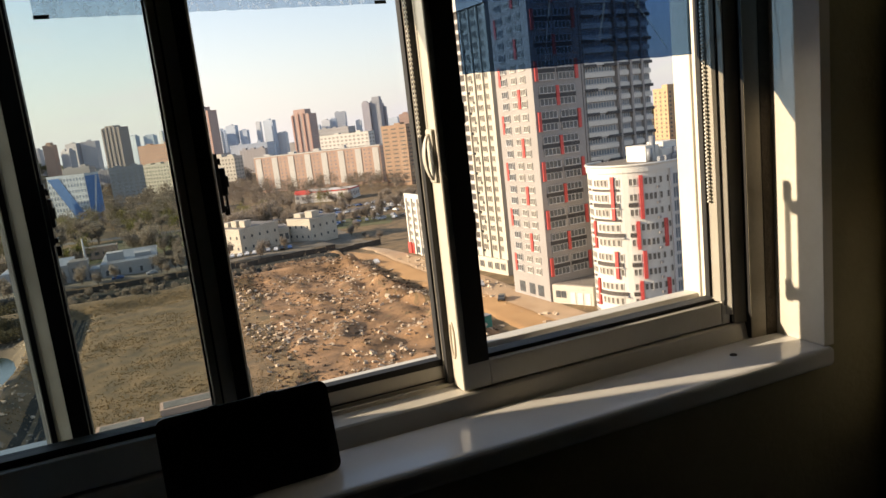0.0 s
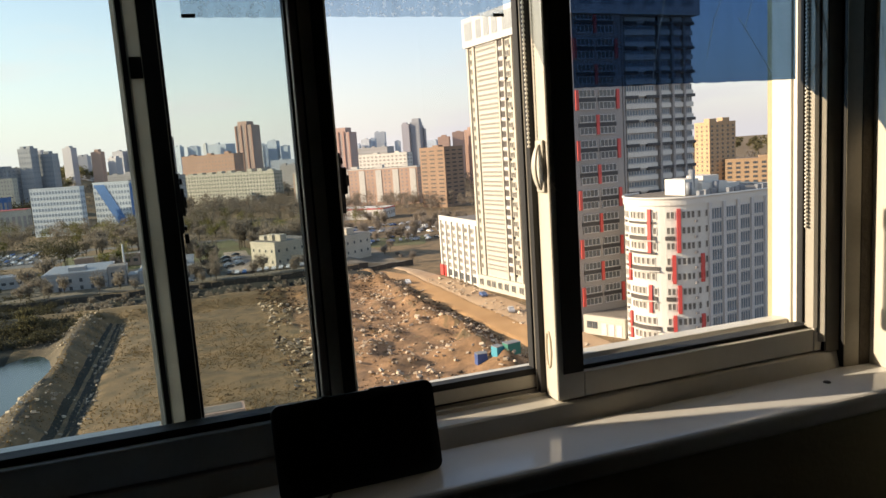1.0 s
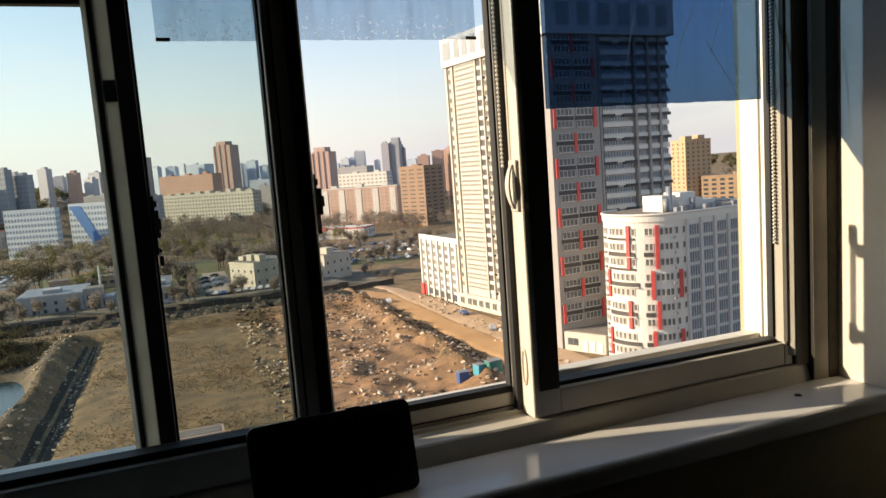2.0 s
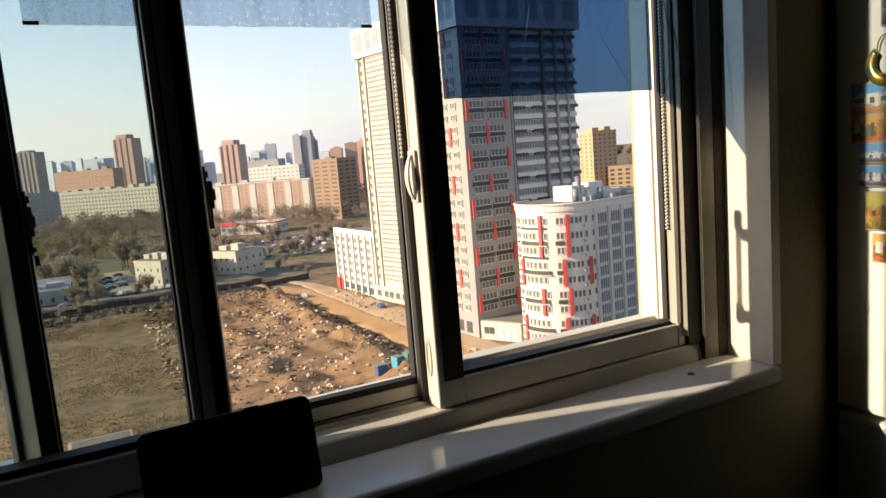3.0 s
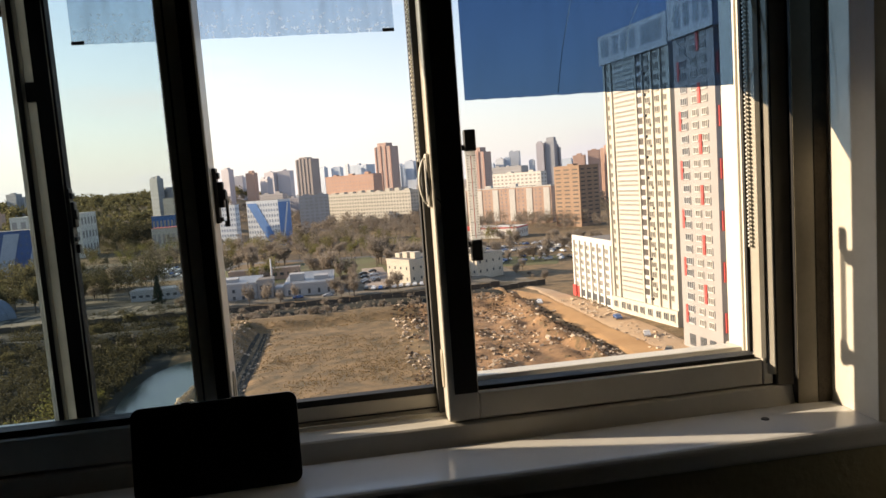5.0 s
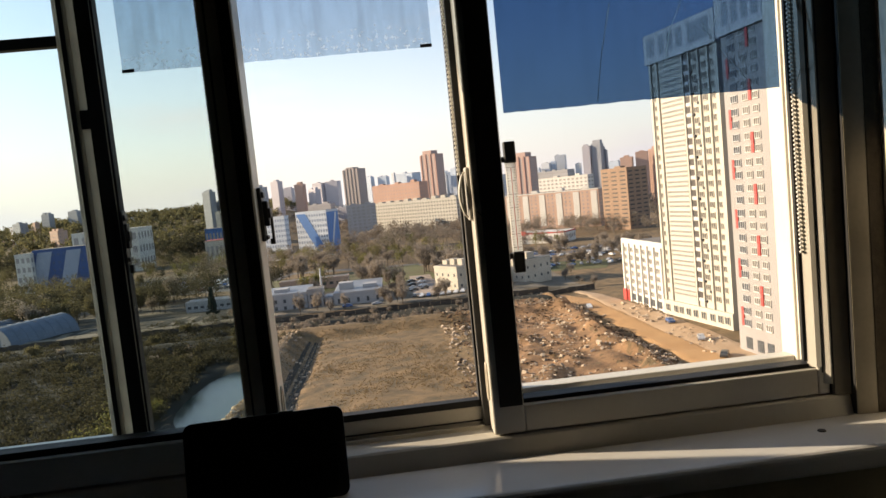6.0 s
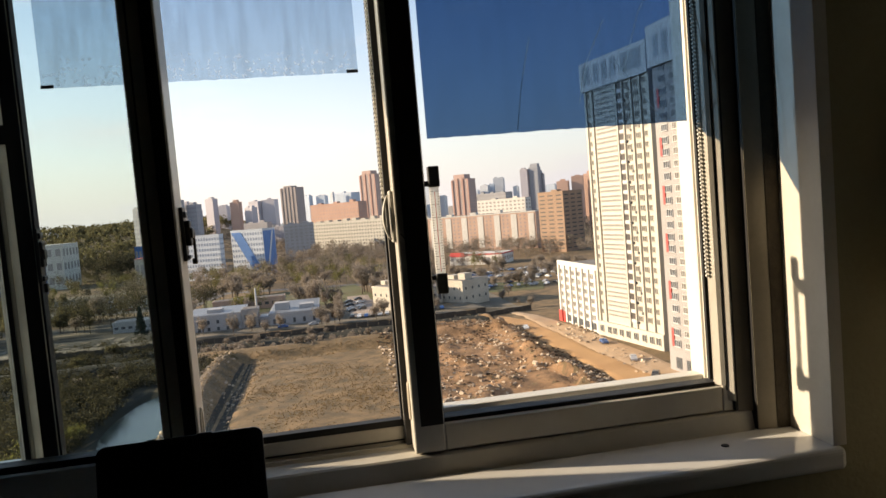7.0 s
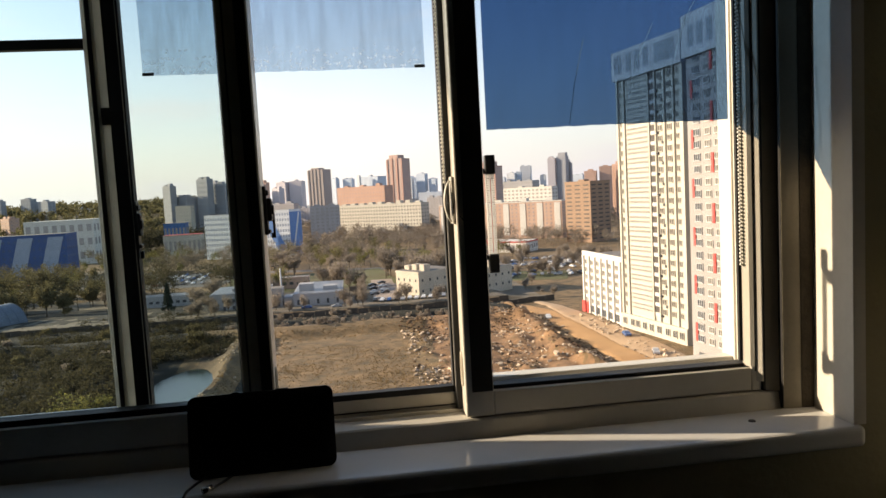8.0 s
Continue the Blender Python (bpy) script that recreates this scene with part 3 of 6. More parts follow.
def fridge():
    fx, y0, y1, split = 1.35, -0.76, -0.127, 0.797
    t = thing("fridge", (1.65, -0.44, 0), "white two-door fridge with souvenir magnets on its upper door", "fridge")
    o = Vector((1.65, -0.44, 0))

    def pb(name, a, b, c, d, e, f, m, bev=0.0, label="", parent=t):
        return part_box(name, a - o.x, b - o.x, c - o.y, d - o.y, e, f, m, parent, label, bev)

    pb("body", fx + 0.055, 1.95, y0 + 0.005, y1 - 0.005, 0.05, 1.88, FRIDGE_MAT, 0.006)
    up = pb("door", fx, fx + 0.05, y0, y1, split + 0.004, 1.88, FRIDGE_MAT, 0.008, "white upper door in a strip of sun")
    lo = pb("door", fx, fx + 0.05, y0, y1, 0.09, split - 0.006, FRIDGE_MAT, 0.008)
    pb("door_seal", fx + 0.05, fx + 0.055, y0 + 0.01, y1 - 0.01, 0.1, 1.87, RUBBER)
    pb("handle", fx - 0.02, fx - 0.001, y0 + 0.03, y0 + 0.05, 0.85, 1.15, FRIDGE_MAT, 0.005, parent=up)
    pb("handle", fx - 0.02, fx - 0.001, y0 + 0.03, y0 + 0.05, 0.45, 0.75, FRIDGE_MAT, 0.005, parent=lo)
    for a in (fx + 0.06, 1.9):
        for b in (y0 + 0.03, y1 - 0.06):
            pb("foot", a, a + 0.03, b, b + 0.03, 0.0, 0.05, BLACK)


fridge()


def picture_mat(name, top, mid, low, dots, seed):
    """A small printed view: sky, middle and foreground bands broken by blotches."""
    m = bpy.data.materials.new(name)
    m.use_nodes = True
    nt = m.node_tree
    b = nt.nodes["Principled BSDF"]
    b.inputs["Roughness"].default_value = 0.25
    tc, sep, nz = nt.nodes.new("ShaderNodeTexCoord"), nt.nodes.new("ShaderNodeSeparateXYZ"), nt.nodes.new("ShaderNodeTexNoise")
    mp = nt.nodes.new("ShaderNodeMapping")
    mp.inputs["Location"].default_value = (seed * 3.1, seed * 1.7, 0)
    nt.links.new(tc.outputs["Generated"], sep.inputs[0])
    nt.links.new(tc.outputs["Generated"], mp.inputs[0])
    nt.links.new(mp.outputs[0], nz.inputs["Vector"])
    nz.inputs["Scale"].default_value, nz.inputs["Detail"].default_value = 8.0, 6
    ad = nt.nodes.new("ShaderNodeMath")
    ad.operation = "MULTIPLY_ADD"
    ad.inputs[1].default_value = 0.7
    nt.links.new(nz.outputs[0], ad.inputs[0])
    nt.links.new(sep.outputs[2], ad.inputs[2])
    rp = nt.nodes.new("ShaderNodeValToRGB")
    els = rp.color_ramp.elements
    els[0].position, els[0].color = 0.45, (*low, 1)
    els[1].position, els[1].color = 1.05, (*top, 1)
    for p, c in ((0.62, dots), (0.74, mid), (0.88, dots)):
        e = els.new(p)
        e.color = (*c, 1)
    nt.links.new(ad.outputs[0], rp.inputs[0])
    nt.links.new(rp.outputs[0], b.inputs["Base Color"])
    return m


def magnets():
    fx = 1.35
    looks = {
        "dusk": ((0.10, 0.12, 0.16), (0.16, 0.16, 0.17), (0.05, 0.05, 0.06), (0.08, 0.07, 0.09)),
        "amber": ((0.25, 0.13, 0.03), (0.08, 0.05, 0.02), (0.2, 0.1, 0.02), (0.04, 0.03, 0.02)),
        "blue_sky": ((0.10, 0.32, 0.55), (0.55, 0.45, 0.34), (0.30, 0.24, 0.18), (0.62, 0.58, 0.5)),
        "orange": ((0.5, 0.3, 0.1), (0.45, 0.22, 0.06), (0.5, 0.12, 0.04), (0.12, 0.1, 0.06)),
        "harbour": ((0.12, 0.3, 0.5), (0.6, 0.6, 0.6), (0.06, 0.12, 0.25), (0.3, 0.3, 0.36)),
        "meadow": ((0.3, 0.5, 0.5), (0.25, 0.4, 0.12), (0.6, 0.6, 0.45), (0.1, 0.25, 0.1)),
        "autumn": ((0.5, 0.42, 0.12), (0.45, 0.2, 0.04), (0.12, 0.1, 0.03), (0.3, 0.22, 0.04)),
        "sea": ((0.05, 0.12, 0.2), (0.04, 0.16, 0.26), (0.1, 0.16, 0.14), (0.06, 0.2, 0.16)),
    }
    # distance from the wall side of the door, height, width, height of each, look and words
    rows = ((0.205, 1.491, 0.067, 0.063, "dusk", "grey townscape picture"), (0.233, 1.438, 0.038, 0.046, "amber", "small black and gold picture"),
            (0.158, 1.347, 0.066, 0.048, "blue_sky", "white arch under a blue sky"), (0.159, 1.299, 0.057, 0.045, "orange", "orange street scene"),
            (0.170, 1.254, 0.047, 0.034, "harbour", "blue and white palace picture"), (0.170, 1.219, 0.047, 0.036, "harbour", "blue and white harbour picture"),
            (0.2265, 1.343, 0.052, 0.075, "dusk", "dark upright statue picture"), (0.2185, 1.2665, 0.075, 0.046, "meadow", "green palace garden picture"),
            (0.228, 1.2185, 0.066, 0.048, "meadow", "green fountain picture"), (0.181, 1.176, 0.045, 0.063, "autumn", "yellow autumn hills picture"),
            (0.228, 1.166, 0.068, 0.052, "sea", "dark blue bay picture"), (0.193, 1.109, 0.069, 0.046, "orange", "colourful framed street picture"),
            (0.264, 1.101, 0.06, 0.05, "sea", "dark blue picture"), (0.259, 1.520, 0.06, 0.042, "dusk", "dark grey picture"), (0.275, 1.475, 0.06, 0.05, "blue_sky", "pale blue picture"))
    pale = mat("print_white", (0.62, 0.60, 0.55), (0.42, 0.40, 0.36), scale=300, rough=0.4, fine=900)
    dim = mat("print_shadow", (0.05, 0.045, 0.05), (0.11, 0.09, 0.07), scale=260, rough=0.4, fine=900)
    gold = mat("print_gold", (0.45, 0.25, 0.06), (0.28, 0.06, 0.03), scale=260, rough=0.4, fine=900)
    leaf = mat("print_green", (0.10, 0.20, 0.09), (0.04, 0.09, 0.05), scale=260, rough=0.4, fine=900)

    def motif(t, kind, w, h, rd):
        """The scene printed on a magnet, in flat patches laid over its ground."""
        def patch(u0, u1, v0, v1, ink, up=0):
            part_box("printed_patch", -0.0059 - 0.0003 * up, -0.0056, -w + 0.003 + (w - 0.006) * u0, -w + 0.003 + (w - 0.006) * u1, -h + 0.003 + (h - 0.006) * v0, -h + 0.003 + (h - 0.006) * v1, ink, t)
        if kind == "blue_sky":
            patch(0.30, 0.62, 0.30, 0.66, pale)
            patch(0.40, 0.52, 0.30, 0.52, dim, 1)
            patch(0.05, 0.24, 0.34, 0.52, leaf)
            patch(0.68, 0.95, 0.34, 0.50, leaf)
            patch(0.0, 1.0, 0.0, 0.16, gold)
        elif kind == "harbour":
            for k in range(6):
                patch(0.06 + k * 0.15, 0.15 + k * 0.15, 0.22, 0.34 + 0.4 * rd.random(), pale if k % 3 else dim)
            patch(0.0, 1.0, 0.0, 0.12, dim)
        elif kind == "orange":
            patch(0.05, 0.24, 0.1, 0.8, gold)
            patch(0.45, 0.72, 0.12, 0.55, leaf)
            patch(0.32, 0.42, 0.2, 0.7, dim)
            patch(0.76, 0.94, 0.3, 0.75, pale)
        elif kind == "meadow":
            patch(0.36, 0.68, 0.2, 0.62, pale)
            patch(0.44, 0.60, 0.62, 0.82, pale)
            patch(0.05, 0.26, 0.1, 0.7, leaf)
            patch(0.74, 0.96, 0.1, 0.56, leaf)
        elif kind == "dusk":
            patch(0.38, 0.62, 0.1, 0.66, pale if h > w else dim)
            patch(0.44, 0.56, 0.66, 0.84, dim)
            patch(0.08, 0.3, 0.1, 0.5, dim)
        elif kind == "autumn":
            for k in range(5):
                patch(0.06 + k * 0.18, 0.2 + k * 0.18, 0.2 + 0.2 * rd.random(), 0.5 + 0.2 * rd.random(), dim if k % 2 else gold)
        elif kind == "amber":
            patch(0.2, 0.8, 0.15, 0.3, gold)
            patch(0.35, 0.5, 0.3, 0.8, gold)

    for i, (d, z, w, h, kind, words) in enumerate(rows):
        t = thing("fridge_magnet", (fx - 0.0005, -d, z), "souvenir fridge magnet, " + words, "fridge magnet", "magnets on the fridge door")
        bm = bmesh.new()
        box(bm, -0.005, 0.0, -w, 0, -h, 0, 0.0012)
        part("plate", bm, mat("magnet_edge", (0.35, 0.3, 0.22), rough=0.35), t)
        part_box("picture", -0.0055, -0.0049, -w + 0.0025, -0.0025, -h + 0.0025, -0.0025, picture_mat("print_" + kind + str(i), *[tuple(min(0.8, (0.95 if d < 0.2 else 1.7) * c) for c in col) for col in looks[kind]], i + 1), t)
        motif(t, kind, w, h, random.Random(i))
    t = thing("horseshoe_magnet", (fx - 0.001, -0.212, 1.372), "gold and green horseshoe souvenir hanging on a loop", "fridge magnet", "magnets on the fridge door")
    bm = bmesh.new()
    n, rings = 22, []
    for i in range(n + 1):
        a = radians(-235 + 290 * i / n)
        r1 = 0.007 + 0.003 * math.sin(math.pi * i / n)
        rings.append([bm.verts.new((-0.005 + 0.5 * r1 * math.sin(w), (0.021 + r1 * math.cos(w)) * math.cos(a), (0.024 + r1 * math.cos(w)) * math.sin(a))) for w in np.linspace(0, 2 * math.pi, 8, endpoint=False)])
    for p, q in zip(rings, rings[1:]):
        for j in range(8):
            bm.faces.new((p[j], p[(j + 1) % 8], q[(j + 1) % 8], q[j]))
    bm.faces.new(rings[0])
    bm.faces.new(rings[-1][::-1])
    part("shoe", bm, mat("shoe_gold", (0.5, 0.34, 0.07), (0.06, 0.12, 0.1), scale=40, rough=0.3, metal=0.6), t, smooth=True)
    bm = bmesh.new()
    for i in range(10):
        a, b = math.pi * i / 10, math.pi * (i + 1) / 10
        tube(bm, (-0.004, 0.012 * math.cos(a), 0.022 + 0.022 * math.sin(a)), (-0.004, 0.012 * math.cos(b), 0.022 + 0.022 * math.sin(b)), 0.0012, sides=6)
    part("loop", bm, mat("loop_gold", (0.45, 0.33, 0.1), rough=0.4), t, smooth=True)


magnets()

# ---- the ground outside ----
CREAM = mat("cream_facade", (0.48, 0.45, 0.385), (0.42, 0.39, 0.33), scale=0.15, rough=0.8, fine=2, bump=0.02)
WHITE_F = mat("white_facade", (0.61, 0.585, 0.535), (0.54, 0.515, 0.47), scale=0.15, rough=0.8, fine=2)
GREY_F = mat("grey_facade", (0.295, 0.275, 0.265), (0.25, 0.235, 0.225), scale=0.12, rough=0.8, fine=2)
LGREY_F = mat("pale_grey_facade", (0.50, 0.49, 0.48), (0.43, 0.42, 0.41), scale=0.12, rough=0.8, fine=2)
RED_F = mat("red_panel", (0.55, 0.07, 0.06), (0.46, 0.055, 0.05), scale=0.4, rough=0.5, fine=3)
# near-black brown: paints shade in balcony openings, also colours dark balcony panes
BALC_M = mat("balcony_dark_brown", (0.065, 0.055, 0.05), (0.04, 0.034, 0.03), scale=0.5, rough=0.6, fine=3)
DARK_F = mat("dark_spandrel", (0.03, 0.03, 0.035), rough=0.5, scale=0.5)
PANE = mat("window_pane", (0.10, 0.11, 0.12), (0.05, 0.055, 0.06), scale=0.6, rough=0.12, fine=4)
SOFT_PANE = mat("curtained_pane", (0.17, 0.155, 0.14), (0.09, 0.085, 0.075), scale=0.8, rough=0.25, fine=4)
BALC_GLASS = mat("pale_balcony_glass", (0.27, 0.27, 0.255), (0.20, 0.20, 0.19), scale=0.4, rough=0.2, fine=3)
PANE_BLUE = mat("bluish_pane", (0.16, 0.21, 0.25), (0.09, 0.12, 0.15), scale=0.5, rough=0.1, fine=4)
# paled so that haze over distant windows is in the colour
FAR_PANE = mat("hazed_pane", (0.36, 0.33, 0.32), (0.28, 0.26, 0.255), scale=0.2, rough=0.25, fine=1)
ROOF_M = mat("roofing_felt", (0.20, 0.175, 0.15), (0.12, 0.11, 0.10), scale=0.3, rough=0.9, fine=3)
LOUVRE = mat("louvre", (0.25, 0.27, 0.28), (0.2, 0.22, 0.23), scale=0.5, rough=0.5)
BRICK_M = mat("brown_brick", (0.45, 0.335, 0.285), (0.38, 0.28, 0.235), scale=0.1, rough=0.9, fine=1)
TAN_M = mat("tan_brick", (0.315, 0.205, 0.138), (0.255, 0.166, 0.112), scale=0.1, rough=0.9, fine=1)
ORANGE_M = mat("orange_brick", (0.54, 0.37, 0.28), (0.44, 0.29, 0.22), scale=0.1, rough=0.9, fine=1)
YELLOW_M = mat("yellow_facade", (0.47, 0.31, 0.18), (0.40, 0.26, 0.15), scale=0.1, rough=0.85, fine=1)
PANEL_M = mat("panel_facade", (0.46, 0.415, 0.34), (0.38, 0.34, 0.275), scale=0.12, rough=0.85, fine=1)
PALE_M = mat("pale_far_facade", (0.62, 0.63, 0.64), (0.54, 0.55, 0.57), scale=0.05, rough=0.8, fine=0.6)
# brown greyed and lightened to paint in distance haze
HAZE_M = mat("hazed_brown_facade", (0.42, 0.395, 0.39), (0.36, 0.335, 0.33), scale=0.05, rough=0.85, fine=0.6)
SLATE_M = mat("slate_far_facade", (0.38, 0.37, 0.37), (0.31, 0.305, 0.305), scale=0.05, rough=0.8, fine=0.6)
BLUE_M = mat("blue_panel", (0.085, 0.215, 0.47), (0.07, 0.175, 0.40), scale=0.2, rough=0.55, fine=1)
METAL_M = mat("grey_sheet_metal", (0.21, 0.225, 0.24), (0.15, 0.16, 0.18), scale=0.3, rough=0.45, fine=3)
# dark scrub ground; on the trench it paints the bank's shadow
DARK_SOIL = mat("scrub_and_shadow_ground", (0.022, 0.020, 0.009), (0.009, 0.009, 0.005), scale=0.12, rough=0.95, fine=1.1, bump=0.6, detail=9)
YARD_M = mat("trodden_yard", (0.19, 0.155, 0.115), (0.085, 0.072, 0.045), scale=0.1, rough=0.95, fine=1.0, detail=9)
HANGAR_M = mat("blue_grey_sheet", (0.11, 0.14, 0.185), (0.075, 0.10, 0.135), scale=0.3, rough=0.6, fine=3)
BOARD_M = mat("weathered_boards", (0.06, 0.05, 0.04), (0.04, 0.034, 0.028), scale=0.4, rough=0.9, fine=3)
SOIL = mat("dry_field_soil", (0.24, 0.15, 0.07), (0.072, 0.054, 0.026), scale=0.22, rough=0.95, fine=1.6, bump=0.6, detail=10)
ROAD_M = mat("dirt_road", (0.46, 0.27, 0.12), (0.36, 0.20, 0.085), scale=0.12, rough=0.95, fine=1.2, bump=0.5)
APRON_M = mat("gravel_apron", (0.47, 0.33, 0.205), (0.36, 0.235, 0.135), scale=0.12, rough=0.95, fine=1.4, bump=0.4)
RUBBLE_SOIL = mat("reddish_spoil", (0.36, 0.20, 0.094), (0.12, 0.07, 0.036), scale=0.2, rough=0.95, fine=1.6, bump=0.7)
STONE_M = mat("broken_concrete", (0.50, 0.40, 0.29), (0.30, 0.22, 0.15), scale=0.5, rough=0.9, fine=4, island=0.4)
CLOD_M = mat("earth_clods", (0.21, 0.14, 0.072), (0.13, 0.088, 0.045), scale=0.4, rough=0.95, fine=3, island=0.45)
WATER = mat("pond_water", (0.03, 0.05, 0.04), (0.02, 0.035, 0.028), scale=0.2, rough=0.18, fine=2)
ASPHALT = mat("asphalt", (0.15, 0.14, 0.13), (0.10, 0.095, 0.088), scale=0.1, rough=0.85, fine=1)
PAVED_M = mat("worn_paving", (0.36, 0.29, 0.235), (0.24, 0.19, 0.15), scale=0.15, rough=0.9, fine=1.5)
GRASS_M = mat("spring_grass", (0.105, 0.115, 0.038), (0.10, 0.08, 0.036), scale=0.08, rough=0.95, fine=1)


def smooth(a, b, v):
    v = min(1.0, max(0.0, (v - a) / (b - a)))
    return v * v * (3 - 2 * v)


def lift(x, y):
    """Height of the waste ground over the plain."""
    if y > 680:
        return 40 * smooth(700, 1200, y) * (1 - smooth(-0.15 * y, -0.05 * y, x)) * smooth(-0.75 * y, -0.42 * y, x)
    if not (-220 < x < 160 and 60 < y < 360):
        return 0.0
    edge = smooth(-220, -190, x) * (1 - smooth(74, 80, x)) * smooth(60, 90, y) * (1 - smooth(300, 340, y))
    h = 0.45 * noise.noise(Vector((x * 0.05, y * 0.05, 0))) + 0.22 * noise.noise(Vector((x * 0.21, y * 0.21, 4)))
    # spoil bank beside a trench, running away from the house
    if y < 250:
        along = smooth(110, 135, y) * (1 - smooth(232, 246, y))
        wob = 1.5 * noise.noise(Vector((0, y * 0.05, 9)))
        h += along * (3.4 * math.exp(-((x + 36 + wob) / 4.2) ** 2) - 1.4 * math.exp(-((x + 28.5 + wob) / 2.6) ** 2))
    # ledge along the far side of the field
    wy = y + 2.5 * noise.noise(Vector((x * 0.03, 2, 5)))
    if x < 60:
        h += 1.8 * smooth(236, 241, wy) - 2.2 * math.exp(-((wy - 254) / 5) ** 2) + 1.0 * math.exp(-((wy - 246) / 3) ** 2)
    # heaps of rubble
    rub = smooth(12, 26, x) * (1 - smooth(60, 66, x)) * smooth(112, 128, y) * (1 - smooth(238, 250, y))
    h += rub * (2.6 * max(0, noise.noise(Vector((x * 0.13, y * 0.1, 7)))) + 1.1 * abs(noise.noise(Vector((x * 0.33, y * 0.3, 8)))))
    h += rub * 2.6 * math.exp(-((x - 56 - 0.02 * (y - 150) + 2 * noise.noise(Vector((0, y * 0.09, 6)))) / 4.5) ** 2) * smooth(0.0, 0.25, 0.2 + noise.noise(Vector((x * 0.12, y * 0.1, 5))))
    # pond hollow
    d = math.hypot((x + 47) / 9.6, (y - 180) / 30.0)
    d += 0.12 * noise.noise(Vector((x * 0.08, y * 0.08, 1)))
    h = h * smooth(0.9, 1.25, d) - 2.2 * (1 - smooth(0.75, 1.12, d))
    return h * edge


def ground():
    def axis(lo, hi, a, b, step):
        mid = list(np.arange(a, b + 0.1, step))
        out, s, v = [], step, b
        while v < hi:
            s *= 1.35
            v = min(hi, v + s)
            out.append(v)
        pre, s, v = [], step, a
        while v > lo:
            s *= 1.35
            v = max(lo, v - s)
            pre.append(v)
        return pre[::-1] + mid + out

    xs, ys = axis(-4500, 4500, -150, 90, 1.6), axis(-300, 4800, 104, 290, 1.6)
    verts = [(x, y, GROUND + lift(x, y)) for y in ys for x in xs]
    n = len(xs)
    faces = [(j * n + i, j * n + i + 1, (j + 1) * n + i + 1, (j + 1) * n + i) for j in range(len(ys) - 1) for i in range(n - 1)]
    me = bpy.data.meshes.new("ground")
    me.from_pydata(verts, [], faces)
    me.materials.append(SOIL)
    me.shade_smooth()
    tagged(new("ground", me), "dry brown waste ground with sparse grass", "ground", kind="structure")


def strip(name, pts, width, material, label, category, up=0.12, step=2.0):
    """A band of ground laid along a line, following the relief."""
    bm = bmesh.new()
    cells = max(8, min(70, int(width / 1.7)))
    rows = []
    for (ax, ay, aw), (bx, by, bw) in zip(pts, pts[1:]):
        ln = math.hypot(bx - ax, by - ay)
        k = max(1, int(ln / step))
        for i in range(k + (1 if (bx, by, bw) == pts[-1] else 0)):
            s = i / k
            x, y, w = ax + (bx - ax) * s, ay + (by - ay) * s, (aw + (bw - aw) * s) * width
            nx, ny = (by - ay) / ln, -(bx - ax) / ln
            row = []
            for j in range(cells + 1):
                o = (j / cells - 0.5) * w + ((0.7 + w * 0.02) * noise.noise(Vector((x * 0.2, y * 0.2, j))) if j in (0, cells) else 0)
                px, py = x + nx * o, y + ny * o
                drop = -0.35 if j in (0, cells) else 0.0
                row.append(bm.verts.new((px, py, GROUND + lift(px, py) + up + drop)))
            rows.append(row)
    for a, b in zip(rows, rows[1:]):
        for j in range(cells):
            bm.faces.new((a[j], a[j + 1], b[j + 1], b[j]))
    return tagged(part(name, bm, material, smooth=True), label, category, kind="structure")


ground()
strip("dirt_track", [(60, 268, 1.2), (68, 252, 1.0), (69.5, 200, 1.0), (72, 160, 1.1), (74, 90, 1.3)], 9.0, ROAD_M, "ochre dirt track past the new tower", "road", 0.30)
strip("gravel_apron", [(71, 274, 0.25), (75.5, 262, 0.6), (77.5, 235, 0.95), (80, 185, 1.1), (80, 150, 1.0), (82, 90, 1.0)], 11.0, APRON_M, "pale gravel apron at the foot of the tower", "pavement", 0.2)
strip("spoil_field", [(44, 262, 0.5), (43, 240, 1.0), (42, 180, 1.1), (44, 110, 1.1)], 40.0, RUBBLE_SOIL, "reddish spoil strewn with rubble", "ground", 0.16, 1.6)
strip("street", [(-400, 560, 1), (-60, 470, 1), (60, 430, 1), (140, 420, 1), (420, 470, 1)], 14.0, ASPHALT, "grey asphalt street behind the low buildings", "road", 0.15, 20)
strip("car_park", [(-150, 455, 1), (-70, 440, 1)], 70.0, ASPHALT, "asphalt car park full of cars", "car park", 0.12, 10)
strip("service_road", [(-160, 286, 1), (-20, 286, 1), (60, 282, 1), (80, 285, 1)], 7.0, YARD_M, "narrow trodden road along the fence", "road", 0.5, 8)
strip("paved_lot", [(14, 296, 1), (14, 385, 1)], 15.0, PAVED_M, "worn pale paving beside the white hall", "pavement", 0.2, 8)
strip("lawn", [(20, 385, 1), (110, 352, 1)], 40.0, GRASS_M, "green spring lawn beside the street", "lawn", 0.14, 8)
strip("lawn", [(-70, 395, 1), (20, 405, 1)], 85.0, GRASS_M, "green lawn under bare trees", "lawn", 0.18, 8)
strip("yard", [(-175, 330, 1), (78, 330, 1)], 92.0, YARD_M, "grey-brown yards between low houses", "ground", 0.07, 6)
strip("scrub_ground", [(-108, 92, 1.0), (-108, 160, 1.0), (-110, 300, 1.0), (-110, 345, 1.0)], 116.0, DARK_SOIL, "dark scrubland beside the pond", "ground", 0.1, 1.8)
